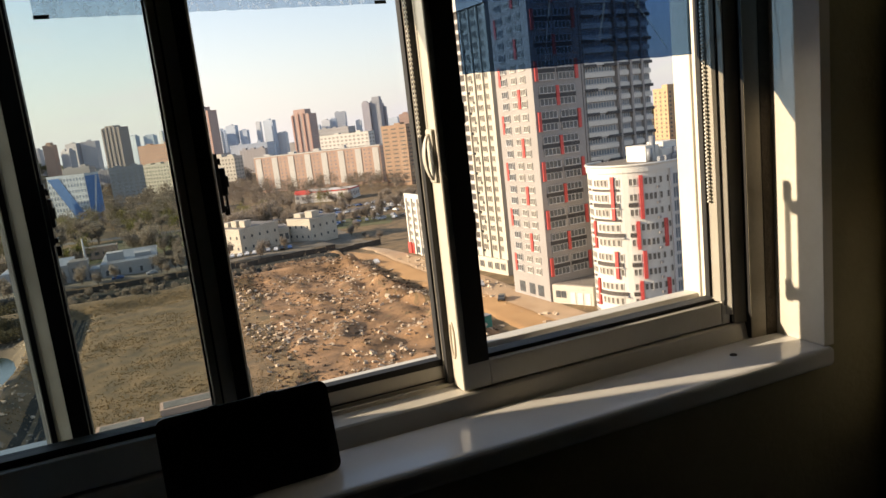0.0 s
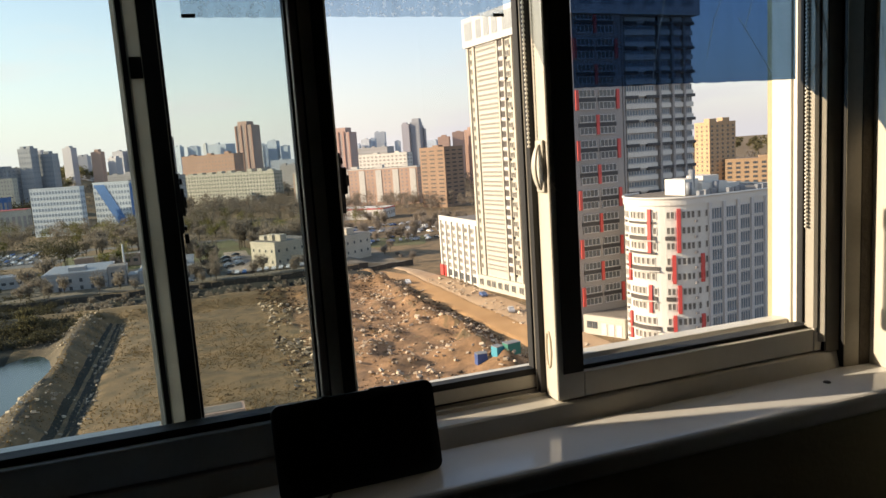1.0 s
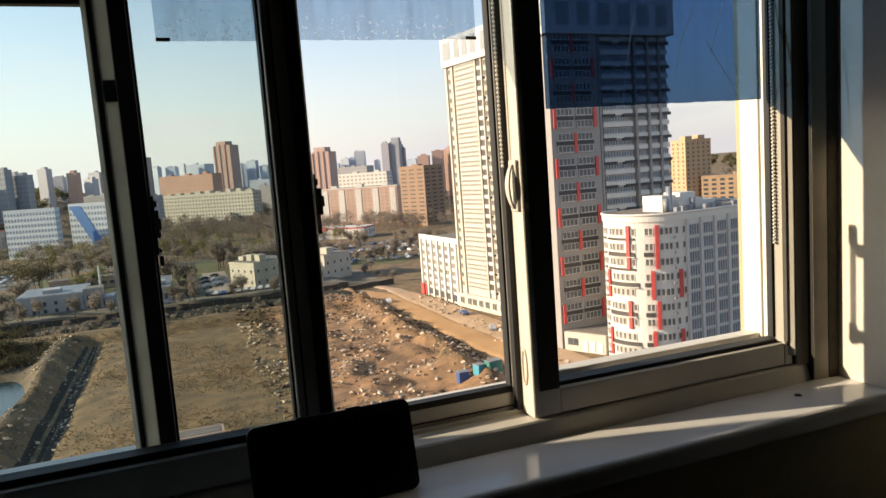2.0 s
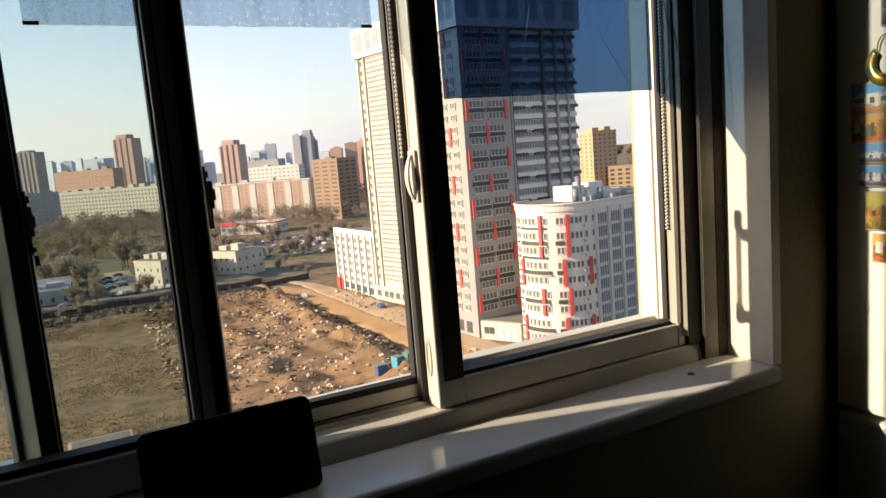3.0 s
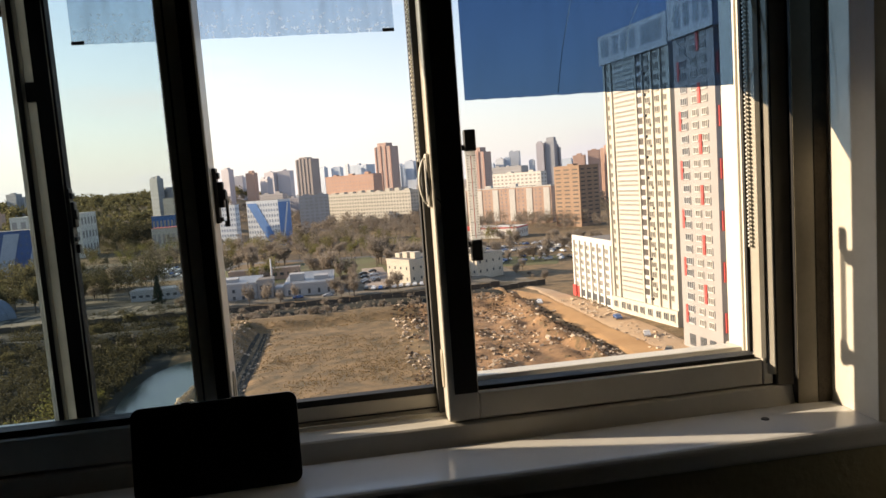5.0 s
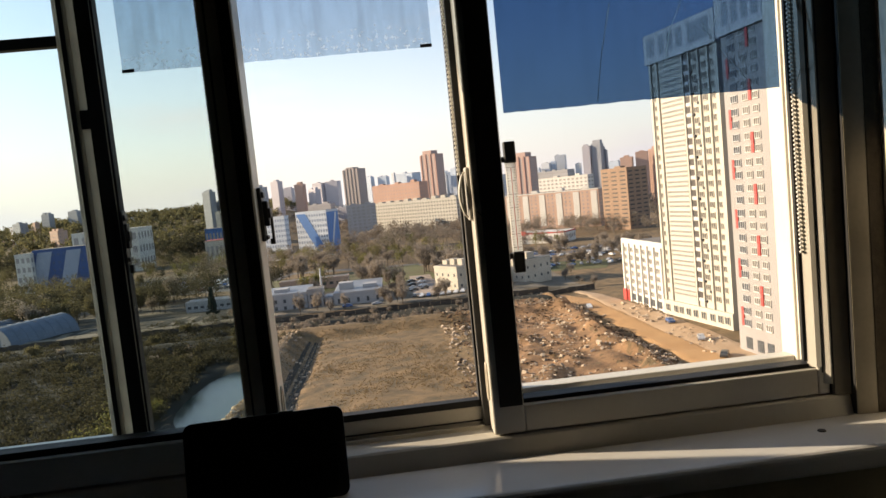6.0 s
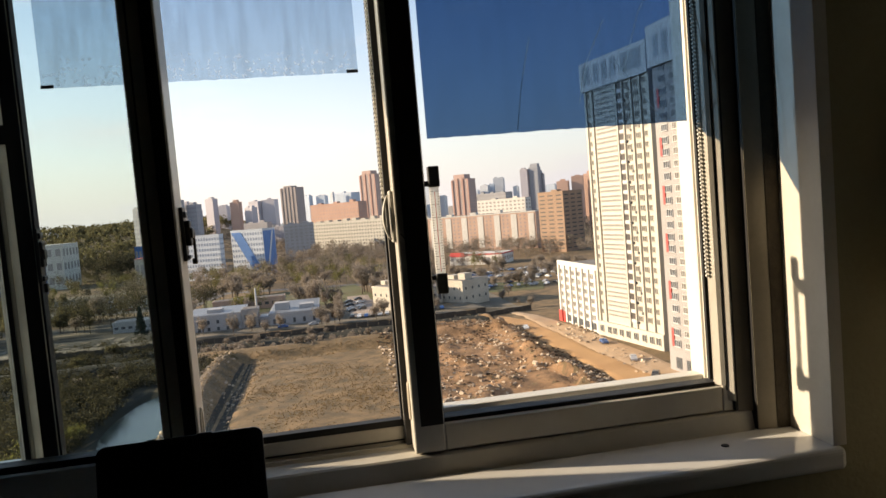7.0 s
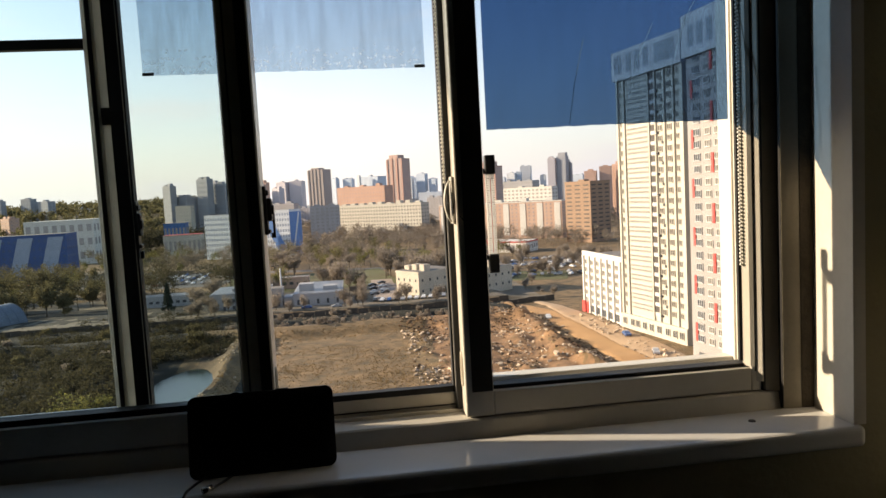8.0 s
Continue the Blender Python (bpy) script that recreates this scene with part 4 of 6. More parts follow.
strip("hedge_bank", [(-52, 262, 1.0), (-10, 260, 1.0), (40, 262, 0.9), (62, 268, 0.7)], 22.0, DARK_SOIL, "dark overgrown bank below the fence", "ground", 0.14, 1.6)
strip("stony_bank", [(-41, 238, 0.8), (-41.5, 200, 1.0), (-41.5, 160, 1.0), (-41.5, 120, 1.0)], 15.0, mat("stony_bank_soil", (0.135, 0.095, 0.056), (0.06, 0.045, 0.028), scale=0.3, rough=0.95, fine=1.8, bump=0.6, detail=9), "dull stony slope of the spoil bank", "ground", 0.12, 1.4)
# dark strip painting the shadow of the spoil bank
strip("trench", [(-28.8, 236, 0.7), (-28.6, 200, 1.0), (-28.4, 160, 1.1), (-28.5, 122, 1.0)], 6.0, DARK_SOIL, "trench along the bank with the bank's shadow painted dark", "trench", 0.08, 1.2)
strip("wooded_ground", [(-420, 420, 1), (-150, 410, 1)], 300.0, YARD_M, "dull brown ground under the trees", "ground", 0.1, 20)
bm = bmesh.new()
poly_prism(bm, [(-47 + 12.5 * math.cos(a), 180 + 40 * math.sin(a)) for a in np.linspace(0, 2 * math.pi, 48, endpoint=False)], GROUND - 1.9, GROUND - 1.15)
tagged(part("pond_water", bm, WATER), "still greenish pond in a hollow", "pond", kind="structure")


def rubble(name, n, area, size, material, seed, label):
    """Loose lumps strewn on the ground."""
    rnd = random.Random(seed)
    verts, faces = [], []
    quads = ((0, 2, 3, 1), (4, 5, 7, 6), (0, 1, 5, 4), (2, 6, 7, 3), (0, 4, 6, 2), (1, 3, 7, 5))
    x0, x1, y0, y1 = area
    k = 0
    while k < n:
        x, y = rnd.uniform(x0, x1), rnd.uniform(y0, y1)
        if noise.noise(Vector((x * 0.07, y * 0.06, seed))) + 0.28 < rnd.random() * 0.8 or math.hypot((x + 47) / 10.0, (y - 180) / 31.0) < 1.05:
            k += 0.2
            continue
        s = size[0] + (size[1] - size[0]) * rnd.random() ** 4
        m = Euler((rnd.uniform(-0.5, 0.5), rnd.uniform(-0.5, 0.5), rnd.uniform(0, 6.3))).to_matrix()
        d = Vector((s, s * rnd.uniform(0.4, 0.9), s * rnd.uniform(0.2, 0.55)))
        c = Vector((x, y, GROUND + lift(x, y) + 0.16 + d.z * 0.2))
        b = len(verts)
        for sz in (-1, 1):
            for sy in (-1, 1):
                for sx in (-1, 1):
                    verts.append(c + m @ Vector((sx * d.x * rnd.uniform(0.6, 1), sy * d.y * rnd.uniform(0.6, 1), sz * d.z)) * 0.5)
        faces += [[b + i for i in q] for q in quads]
        k += 1
    me = bpy.data.meshes.new(name)
    me.from_pydata(verts, [], faces)
    me.materials.append(material)
    tagged(new(name, me), label, name.replace("_", " "), kind="stuff")


rubble("concrete_rubble", 4600, (14, 66, 118, 256), (0.15, 1.5), STONE_M, 11, "broken concrete and stone strewn over the spoil")
rubble("earth_clods", 4500, (-45, 64, 104, 262), (0.12, 0.45), CLOD_M, 12, "brown earth clods and dry tussocks")
rubble("dark_spoil", 5200, (14, 66, 116, 254), (0.2, 1.2), mat("dark_spoil_lumps", (0.16, 0.095, 0.05), (0.06, 0.038, 0.022), scale=0.5, rough=0.95, fine=3, island=0.5), 19, "dark lumps of dug earth among the rubble")
rubble("bank_stones", 800, (-50, -24, 120, 246), (0.3, 1.3), STONE_M, 13, "stones and litter along the spoil bank")
def dry_grass(n, area, seed):
    """Tufts of last year's grass: narrow blades leaning all ways."""
    rd = random.Random(seed)
    verts, faces = [], []
    x0, x1, y0, y1 = area
    while len(faces) < n:
        x, y = rd.uniform(x0, x1), rd.uniform(y0, y1)
        if noise.noise(Vector((x * 0.06, y * 0.06, 3))) + 0.35 < rd.random() or math.hypot((x + 47) / 10.3, (y - 180) / 32) < 1.05:
            continue
        z = GROUND + lift(x, y) + 0.05
        for _ in range(4):
            a, k = rd.uniform(0, 6.3), rd.uniform(0.10, 0.24)
            dx, dy = math.cos(a), math.sin(a)
            b = len(verts)
            verts += [(x - dy * 0.18, y + dx * 0.18, z - 0.1), (x + dy * 0.18, y - dx * 0.18, z - 0.1), (x + dx * k * 0.9, y + dy * k * 0.9, z + k * 0.8)]
            faces.append((b, b + 1, b + 2))
    me = bpy.data.meshes.new("dry_grass")
    me.from_pydata(verts, [], faces)
    me.materials.append(mat("straw", (0.32, 0.215, 0.10), (0.22, 0.145, 0.066), scale=0.3, rough=0.95, fine=2, island=0.25))
    tagged(new("dry_grass", me), "dry yellow-brown grass tufts on the field", "grass", kind="stuff")


dry_grass(42000, (-46, 40, 104, 242), 31)
rubble("apron_debris", 500, (74, 84, 120, 240), (0.3, 1.8), STONE_M, 14, "building debris along the apron")

# ---- buildings ----


def window_mesh(w, h, bars, pane, framing, depth=0.25):
    bm = bmesh.new()
    f = 0.12
    box(bm, -w / 2, w / 2, -depth * 0.4, 0.1, -h / 2, h / 2, index=1)
    box(bm, -w / 2, w / 2, -depth, 0, h / 2 - f, h / 2, index=0)
    box(bm, -w / 2, w / 2, -depth * 1.3, 0, -h / 2, -h / 2 + f * 1.5, index=0)
    for i in range(bars + 2):
        x = -w / 2 + (w - f) * i / (bars + 1)
        box(bm, x, x + f, -depth, 0, -h / 2, h / 2, index=0)
    return mesh_of(bm, "window", [framing, pane])


def wall_frame(parent, x0, y0, x1, y1):
    """The pose of a wall's plane: x along it, -y outwards."""
    return pose(x0, y0, 0, 0, 0, math.degrees(math.atan2(y1 - y0, x1 - x0))), math.hypot(x1 - x0, y1 - y0)


def put(me, name, parent, m, u, z, out=0.0):
    ob = new(name, me)
    ob.parent = parent
    ob.matrix_basis = m @ pose(u, -out, z)
    return ob


def wbox(name, parent, m, u0, u1, out0, out1, z0, z1, material, label=""):
    """A block on a wall's plane, from out0 to out1 in front of it."""
    bm = bmesh.new()
    box(bm, u0, u1, -out1, -out0, z0, z1)
    ob = part(name, bm, material, parent, label)
    ob.matrix_basis = m
    return ob


def prism_part(name, pts, z0, z1, material, parent, label=""):
    bm = bmesh.new()
    poly_prism(bm, pts, z0, z1)
    return part(name, bm, material, parent, label)


def grey_tower():
    t = thing("apartment_tower", (0, 0, GROUND), "new grey apartment tower with red window panels and an overhanging crown", "apartment tower", "new towers")
    L, C, R, B = (82.5, 163.0), (84.0, 147.0), (120.8, 150.2), (119.5, 167.0)
    M1, M2 = (98.2, 148.3), (98.0, 150.3)
    top, crown = 75.0, 85.0
    prism_part("wall", [L, C, M1, M2, (R[0], R[1] + 1.8), B], 0, top, GREY_F, t)
    prism_part("crown", [(81.6, 163.6), (83.2, 145.8), (121.8, 149.2), (120.4, 167.8)], top, crown, LGREY_F, t, "pale overhanging crown")
    prism_part("roof", [(82.6, 162.6), (84.1, 146.8), (120.8, 150.1), (119.5, 166.8)], crown, crown + 0.3, ROOF_M, t)
    w2 = window_mesh(2.2, 1.65, 2, SOFT_PANE, WHITE_F)
    w4 = window_mesh(4.6, 1.75, 3, PANE, LGREY_F)
    w3 = window_mesh(2.6, 1.75, 2, PANE, LGREY_F)
    m, ln = wall_frame(t, *L, *C)
    f, fl = wall_frame(t, *C, *M1)
    red = mesh_of_box(0.85, 0.3, 4.6, RED_F)
    dark = mesh_of_box(5.2, 0.15, 0.9, DARK_F)
    for k in range(12):
        z = 6.2 + k * 5.85
        for j, u in enumerate((4.0, 8.4, 12.2)):
            for dz in (1.1, 3.95):
                put(w2 if j else w3, "window", t, m, u, z + dz)
        put(red, "red_panel", t, m, 10.3 if k % 2 else 2.3, z + 2.5, 0.2)
        for u in (3.9, 9.6):
            for dz in (1.1, 3.95):
                put(w4, "window", t, f, u, z + dz)
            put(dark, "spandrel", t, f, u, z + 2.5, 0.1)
        for u in ((6.75,) if k % 2 else (1.0, 12.7)):
            put(red, "red_panel", t, f, u, z + 2.5, 0.3)
    # the balcony wing, set back
    g, gl = wall_frame(t, M2[0], M2[1], R[0], R[1] + 1.8)
    bal = mesh_of_box(9.2, 1.0, 1.15, WHITE_F)
    bal2 = mesh_of_box(3.2, 0.8, 1.15, WHITE_F)
    w8 = window_mesh(8.6, 1.5, 9, PANE_BLUE, LGREY_F)
    w5 = window_mesh(2.8, 1.5, 3, PANE_BLUE, LGREY_F)
    # dark box on the balcony fronts, painting the shade of open recesses
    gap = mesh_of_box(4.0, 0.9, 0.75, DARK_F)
    for k in range(24):
        z = 6.2 + k * 2.925
        for u, a, b in ((6.6, bal, w8), (14.2, bal2, w5), (18.0, bal2, w5), (21.4, bal2, w5)):
            put(a, "balcony", t, g, u, z + 0.55, 0.5)
            put(b, "window", t, g, u, z + 1.95, 0.3)
        if k % 2:
            for u in (3.6, 10.0, 14.2, 18.2, 21.4):
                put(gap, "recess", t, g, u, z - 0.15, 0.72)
    for u in (0.9, 12.0, 16.1, 19.8):
        wbox("pilaster", t, g, u, u + 0.6, 0, 1.2, 5, top, GREY_F)
    # louvred openings of the crown
    mc, ml = wall_frame(t, 81.6, 163.6, 83.2, 145.8)
    for u in (3.0, 6.8, 10.6, 14.2):
        wbox("louvre", t, mc, u, u + 2.4, -0.1, 0.06, top + 2.0, top + 7.2, LOUVRE)
    fc, _ = wall_frame(t, 83.2, 145.8, 121.8, 149.2)
    for u in (3, 9, 15, 21, 27, 33):
        wbox("louvre", t, fc, u, u + 3.6, -0.1, 0.06, top + 2.0, top + 7.2, LOUVRE)
    # ground floor
    for u in (4.0, 8.4, 12.2):
        wbox("shop_window", t, m, u - 1.2, u + 1.2, -0.1, 0.1, 1.0, 3.8, PANE)


def mesh_of_box(w, d, h, material):
    bm = bmesh.new()
    box(bm, -w / 2, w / 2, -d / 2, d / 2, -h / 2, h / 2)
    return mesh_of(bm, "block", material)


def podium():
    t = thing("podium", (0, 0, GROUND), "low cream podium linking the new towers", "podium")
    a, b = (84.4, 146.6), (89.6, 136.9)
    prism_part("wall", [a, b, (100, 141), (99, 147.6)], 0, 4.6, CREAM, t)
    prism_part("roof", [(a[0] + 0.5, a[1]), (b[0] + 0.4, b[1] + 0.5), (99.6, 141.4), (98.6, 147.2)], 4.6, 4.8, ROOF_M, t)
    m, ln = wall_frame(t, *a, *b)
    for u in (1.6, 3.1):
        wbox("window", t, m, u - 0.65, u + 0.65, -0.1, 0.1, 1.5, 3.2, PANE)
    for u in (5.6, 7.6, 9.6):
        wbox("gate", t, m, u - 0.7, u + 0.7, -0.1, 0.12, 0.2, 3.0, WHITE_F)


def beige_tower():
    t = thing("apartment_tower", (0, 0, GROUND), "cream apartment tower with ribbed balconies and a grey crown", "apartment tower", "new towers")
    A, B = (85.2, 214.5), (91.2, 181.9)
    ax = Vector((B[0] - A[0], B[1] - A[1])).normalized()
    nx = Vector((-ax.y, ax.x))

    def P(u, d):
        return (A[0] + ax.x * u + nx.x * d, A[1] + ax.y * u + nx.y * d)

    ln = math.hypot(B[0] - A[0], B[1] - A[1])
    top, crown = 77.4, 86.2
    prism_part("wall", [P(0, 0), P(ln, 0), P(ln, 22), P(0, 22)], 0, top, CREAM, t)
    prism_part("crown", [P(-1.0, -1.1), P(ln + 0.2, -1.1), P(ln + 0.2, 23), P(-1.0, 23)], top, crown, LGREY_F, t, "grey overhanging crown")
    m, _ = wall_frame(t, *A, *B)
    win = window_mesh(1.5, 1.7, 1, SOFT_PANE, CREAM)
    win2 = window_mesh(1.9, 1.7, 1, SOFT_PANE, CREAM)
    bal = mesh_of_box(11.2, 0.5, 0.62, CREAM)
    mid = mesh_of_box(11.2, 0.5, 0.38, CREAM)
    cap = mesh_of_box(11.3, 0.56, 0.16, LGREY_F)
    glz = window_mesh(10.8, 0.9, 13, BALC_GLASS, CREAM, 0.12)
    # dark box on the uncut wall, painting a shaded recess
    rec = mesh_of_box(2.2, 0.2, 1.7, BALC_M)
    rail = mesh_of_box(2.2, 0.4, 1.0, LGREY_F)
    ac = mesh_of_box(0.9, 0.5, 0.7, DARK_F)
    for k in range(24):
        z = 6.2 + k * 2.96
        put(win, "window", t, m, 2.0, z + 1.5)
        put(bal, "balcony", t, m, 11.0, z + 0.31, 0.3)
        put(glz, "lower_glazing", t, m, 11.0, z + 1.07, 0.32)
        put(mid, "balcony_cap", t, m, 11.0, z + 1.71, 0.34)
        put(glz, "glazing", t, m, 11.0, z + 2.35, 0.32)
        put(cap, "balcony_cap", t, m, 11.0, z + 2.88, 0.34)
        put(rec, "recess", t, m, 18.6, z + 1.9, 0.02)
        put(rail, "railing", t, m, 18.6, z + 0.5, 0.1)
        put(win2, "window", t, m, 22.0, z + 1.5)
        put(ac, "air_conditioner", t, m, 23.5 if k % 2 else 20.8, z + 0.3, 0.25)
        put(win2, "window", t, m, 26.4, z + 1.5)
        put(win, "window", t, m, 30.3, z + 1.5)
    for u0, u1 in ((0.0, 0.9), (3.3, 4.4), (16.7, 17.3), (20.0, 20.5), (24.2, 24.8), (28.4, 29.0), (31.6, 33.1)):
        wbox("pilaster", t, m, u0, u1, -0.2, 0.55, 4.4, top - 0.1, CREAM)
    wbox("plinth", t, m, -0.2, ln, -0.2, 1.0, 0, 4.6, CREAM)
    shop = window_mesh(2.0, 2.2, 1, PANE, CREAM)
    for u in (2.2, 6.5, 9.4, 13.0, 16.5, 20.4, 24.5, 28.0, 31.0):
        put(shop, "shop_window", t, m, u, 2.4, 1.0)
    for u0, u1 in ((0.6, 4.8), (7.2, 10.0), (11.6, 14.4), (16.0, 18.8), (21.6, 31.0)):
        wbox("louvre", t, m, u0, u1, 1.0, 1.18, top + 2.0, top + 7.4, LOUVRE)


def low_block():
    t = thing("apartment_block", (0, 0, GROUND), "low white apartment block with a red entrance corner", "apartment block")
    A, B = (83.0, 247.0), (85.15, 214.9)
    m, ln = wall_frame(t, *A, *B)
    prism_part("wall", [A, B, (107, 217), (105, 249)], 0, 21.0, WHITE_F, t)
    prism_part("roof", [(83.8, 246.2), (86, 215.4), (106, 218), (104.2, 248)], 21.0, 21.1, ROOF_M, t)
    wbox("parapet", t, m, -0.3, ln, -0.5, 0.3, 20.6, 22.2, WHITE_F)
    w = window_mesh(1.7, 1.9, 1, SOFT_PANE, WHITE_F)
    for u0 in (0.3, 5.2, 10.2, 15.2, 20.2, 25.2, 30.4):
        wbox("pilaster", t, m, u0, u0 + 1.1, -0.1, 0.6, 0, 20.6, WHITE_F)
    for k in range(6):
        for u in (2.4, 4.1, 7.5, 9.2, 12.4, 14.2, 17.4, 19.2, 22.4, 24.2, 27.4, 29.2):
            put(w, "window", t, m, u + 0.2, 4.6 + k * 2.75)
    wbox("red_portal", t, m, -0.2, 2.4, 0.2, 0.9, 0, 4.0, RED_F)
    wbox("red_portal", t, m, 4.2, 5.2, 0.2, 0.9, 0, 4.0, RED_F)
    for u in (8, 13, 18, 23, 28):
        wbox("shop_window", t, m, u - 1.5, u + 1.5, -0.1, 0.1, 0.6, 2.9, PANE)


def round_block():
    t = thing("rounded_block", (0, 0, GROUND), "white ten-storey block with a rounded end, red panels and dark balconies", "apartment block")
    cx, cy, r = 98.0, 130.6, 9.8
    tilt = radians(7)
    ux, uy = math.cos(tilt), math.sin(tilt)
    vx, vy = -uy, ux

    def P(u, v):
        return (cx + ux * u + vx * v, cy + uy * u + vy * v)

    pts = [P(r * math.cos(a), r * math.sin(a)) for a in np.linspace(radians(90), radians(270), 30)]
    pts += [P(32, -r), P(32, r)]
    H = 33.2
    prism_part("wall", pts, 0, H - 1.6, WHITE_F, t)
    big = [P((r + 0.25) * math.cos(a), (r + 0.25) * math.sin(a)) for a in np.linspace(radians(90), radians(270), 30)] + [P(32.2, -r - 0.25), P(32.2, r + 0.25)]
    prism_part("parapet", big, H - 1.6, H - 0.3, WHITE_F, t)
    inner = [P((r - 0.4) * math.cos(a), (r - 0.4) * math.sin(a)) for a in np.linspace(radians(90), radians(270), 30)] + [P(31.6, -r + 0.4), P(31.6, r - 0.4)]
    prism_part("roof", inner, H - 0.4, H - 0.25, ROOF_M, t)
    rim = big
    bm = bmesh.new()
    for (ax, ay), (bx, by) in zip(rim, rim[1:]):
        tube(bm, (ax, ay, H - 0.1), (bx, by, H - 0.1), 0.28, sides=6)
    part("coping", bm, WHITE_F, t)
    win = window_mesh(0.9, 1.65, 0, SOFT_PANE, WHITE_F, 0.12)
    red = {2: mesh_of_box(0.75, 0.5, 6.1, RED_F), 3: mesh_of_box(0.75, 0.5, 9.3, RED_F)}
    # dark strips paint the shade below the balconies
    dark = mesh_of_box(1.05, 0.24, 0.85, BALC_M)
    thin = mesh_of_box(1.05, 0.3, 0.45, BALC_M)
    lip = mesh_of_box(1.08, 0.7, 0.14, WHITE_F)
    acm = mesh_of_box(0.6, 0.4, 0.5, GREY_F)

    def AT(deg):
        a = radians(deg) + tilt
        return pose(cx + r * math.cos(a), cy + r * math.sin(a), 0, 0, 0, deg + math.degrees(tilt) + 90)

    bay_one, bay_two = (172.5, 178.5, 185.5, 191.5, 207.5), (224, 229, 242)
    bay_shift, two_shift = (177, 184, 191, 198, 205), (224, 236, 242)
    for k in range(10):
        z = 29.5 - k * 3.26
        shifted = k in (3, 4, 7, 8)
        for dg in (bay_shift if shifted else bay_one) + (two_shift if shifted else bay_two) + (150, 157, 162, 248, 253.5, 262):
            put(win, "window", t, AT(dg), 0, z)
        if k in (1, 3, 5, 7):
            for dg in np.arange(174 if shifted else 170, 211, 6):
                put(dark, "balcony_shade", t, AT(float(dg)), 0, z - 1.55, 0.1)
                put(lip, "balcony", t, AT(float(dg)), 0, z - 2.05, 0.3)
            for dg in (223, 228.5):
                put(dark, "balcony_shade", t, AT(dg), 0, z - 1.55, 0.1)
        elif k in (0, 2):
            for dg in range(170, 211, 6):
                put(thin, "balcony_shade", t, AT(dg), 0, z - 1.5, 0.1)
        for dg in (159.5, 257):
            put(acm, "air_conditioner", t, AT(dg), 0, z - 1.4, 0.3)
    for dg, k, n in ((201, 0, 3), (236, 0, 3), (168, 3, 2), (230, 3, 2), (266, 3, 2), (201, 5, 2), (236, 5, 2), (168, 7, 2), (230, 7, 2), (266, 7, 2)):
        put(red[n], "red_panel", t, AT(dg), 0, 29.5 - 3.26 * (k + (n - 1) / 2), 0.2)
    # glazed columns of the long side
    m, ln = wall_frame(t, *P(0, -r), *P(32, -r))
    gz = window_mesh(3.0, 2.5, 3, PANE_BLUE, LGREY_F)
    for k in range(10):
        for u in (3.4, 7.6, 11.8, 16.0, 20.2, 24.4):
            put(gz, "glazing", t, m, u, 2.6 + k * 2.95)
        put(win, "window", t, m, 0.6, 29.5 - k * 3.26)
    for u in (1.4, 5.5, 9.7, 13.9, 18.1, 22.3, 26.5):
        wbox("pilaster", t, m, u - 0.35, u + 0.35, -0.1, 0.5, 0, H - 1.6, LGREY_F)
    # plant on the roof
    h = thing("roof_plant", (0, 0, GROUND + H), "white plant rooms and ducts on the flat roof", "roof plant")
    for u0, u1, v0, v1, z in ((0.5, 4.5, -4, 2, 3.2), (4.5, 12, -5, 3, 2.2), (6, 10.5, -4, 1, 3.6), (13, 18, -3, 3, 1.4)):
        prism_part("plant_room", [P(u0, v0), P(u1, v0), P(u1, v1), P(u0, v1)], -0.3, z, WHITE_F, h)
    for u, v, z in ((3.2, -3.4, 5.2), (1.2, -4.4, 2.6), (8, -5.5, 2.4)):
        bm = bmesh.new()
        x, y = P(u, v)
        tube(bm, (x, y, -0.2), (x, y, z), 0.6, 0.7, 10)
        part("duct", bm, METAL_M, h, smooth=True)
    for i in range(9):
        bm = bmesh.new()
        x, y = P(1 + i * 2.9, -r + 2.0 + (i % 3))
        box(bm, x - 0.6, x + 0.6, y - 0.5, y + 0.5, -0.3, 0.9)
        part("vent_box", bm, METAL_M, h)


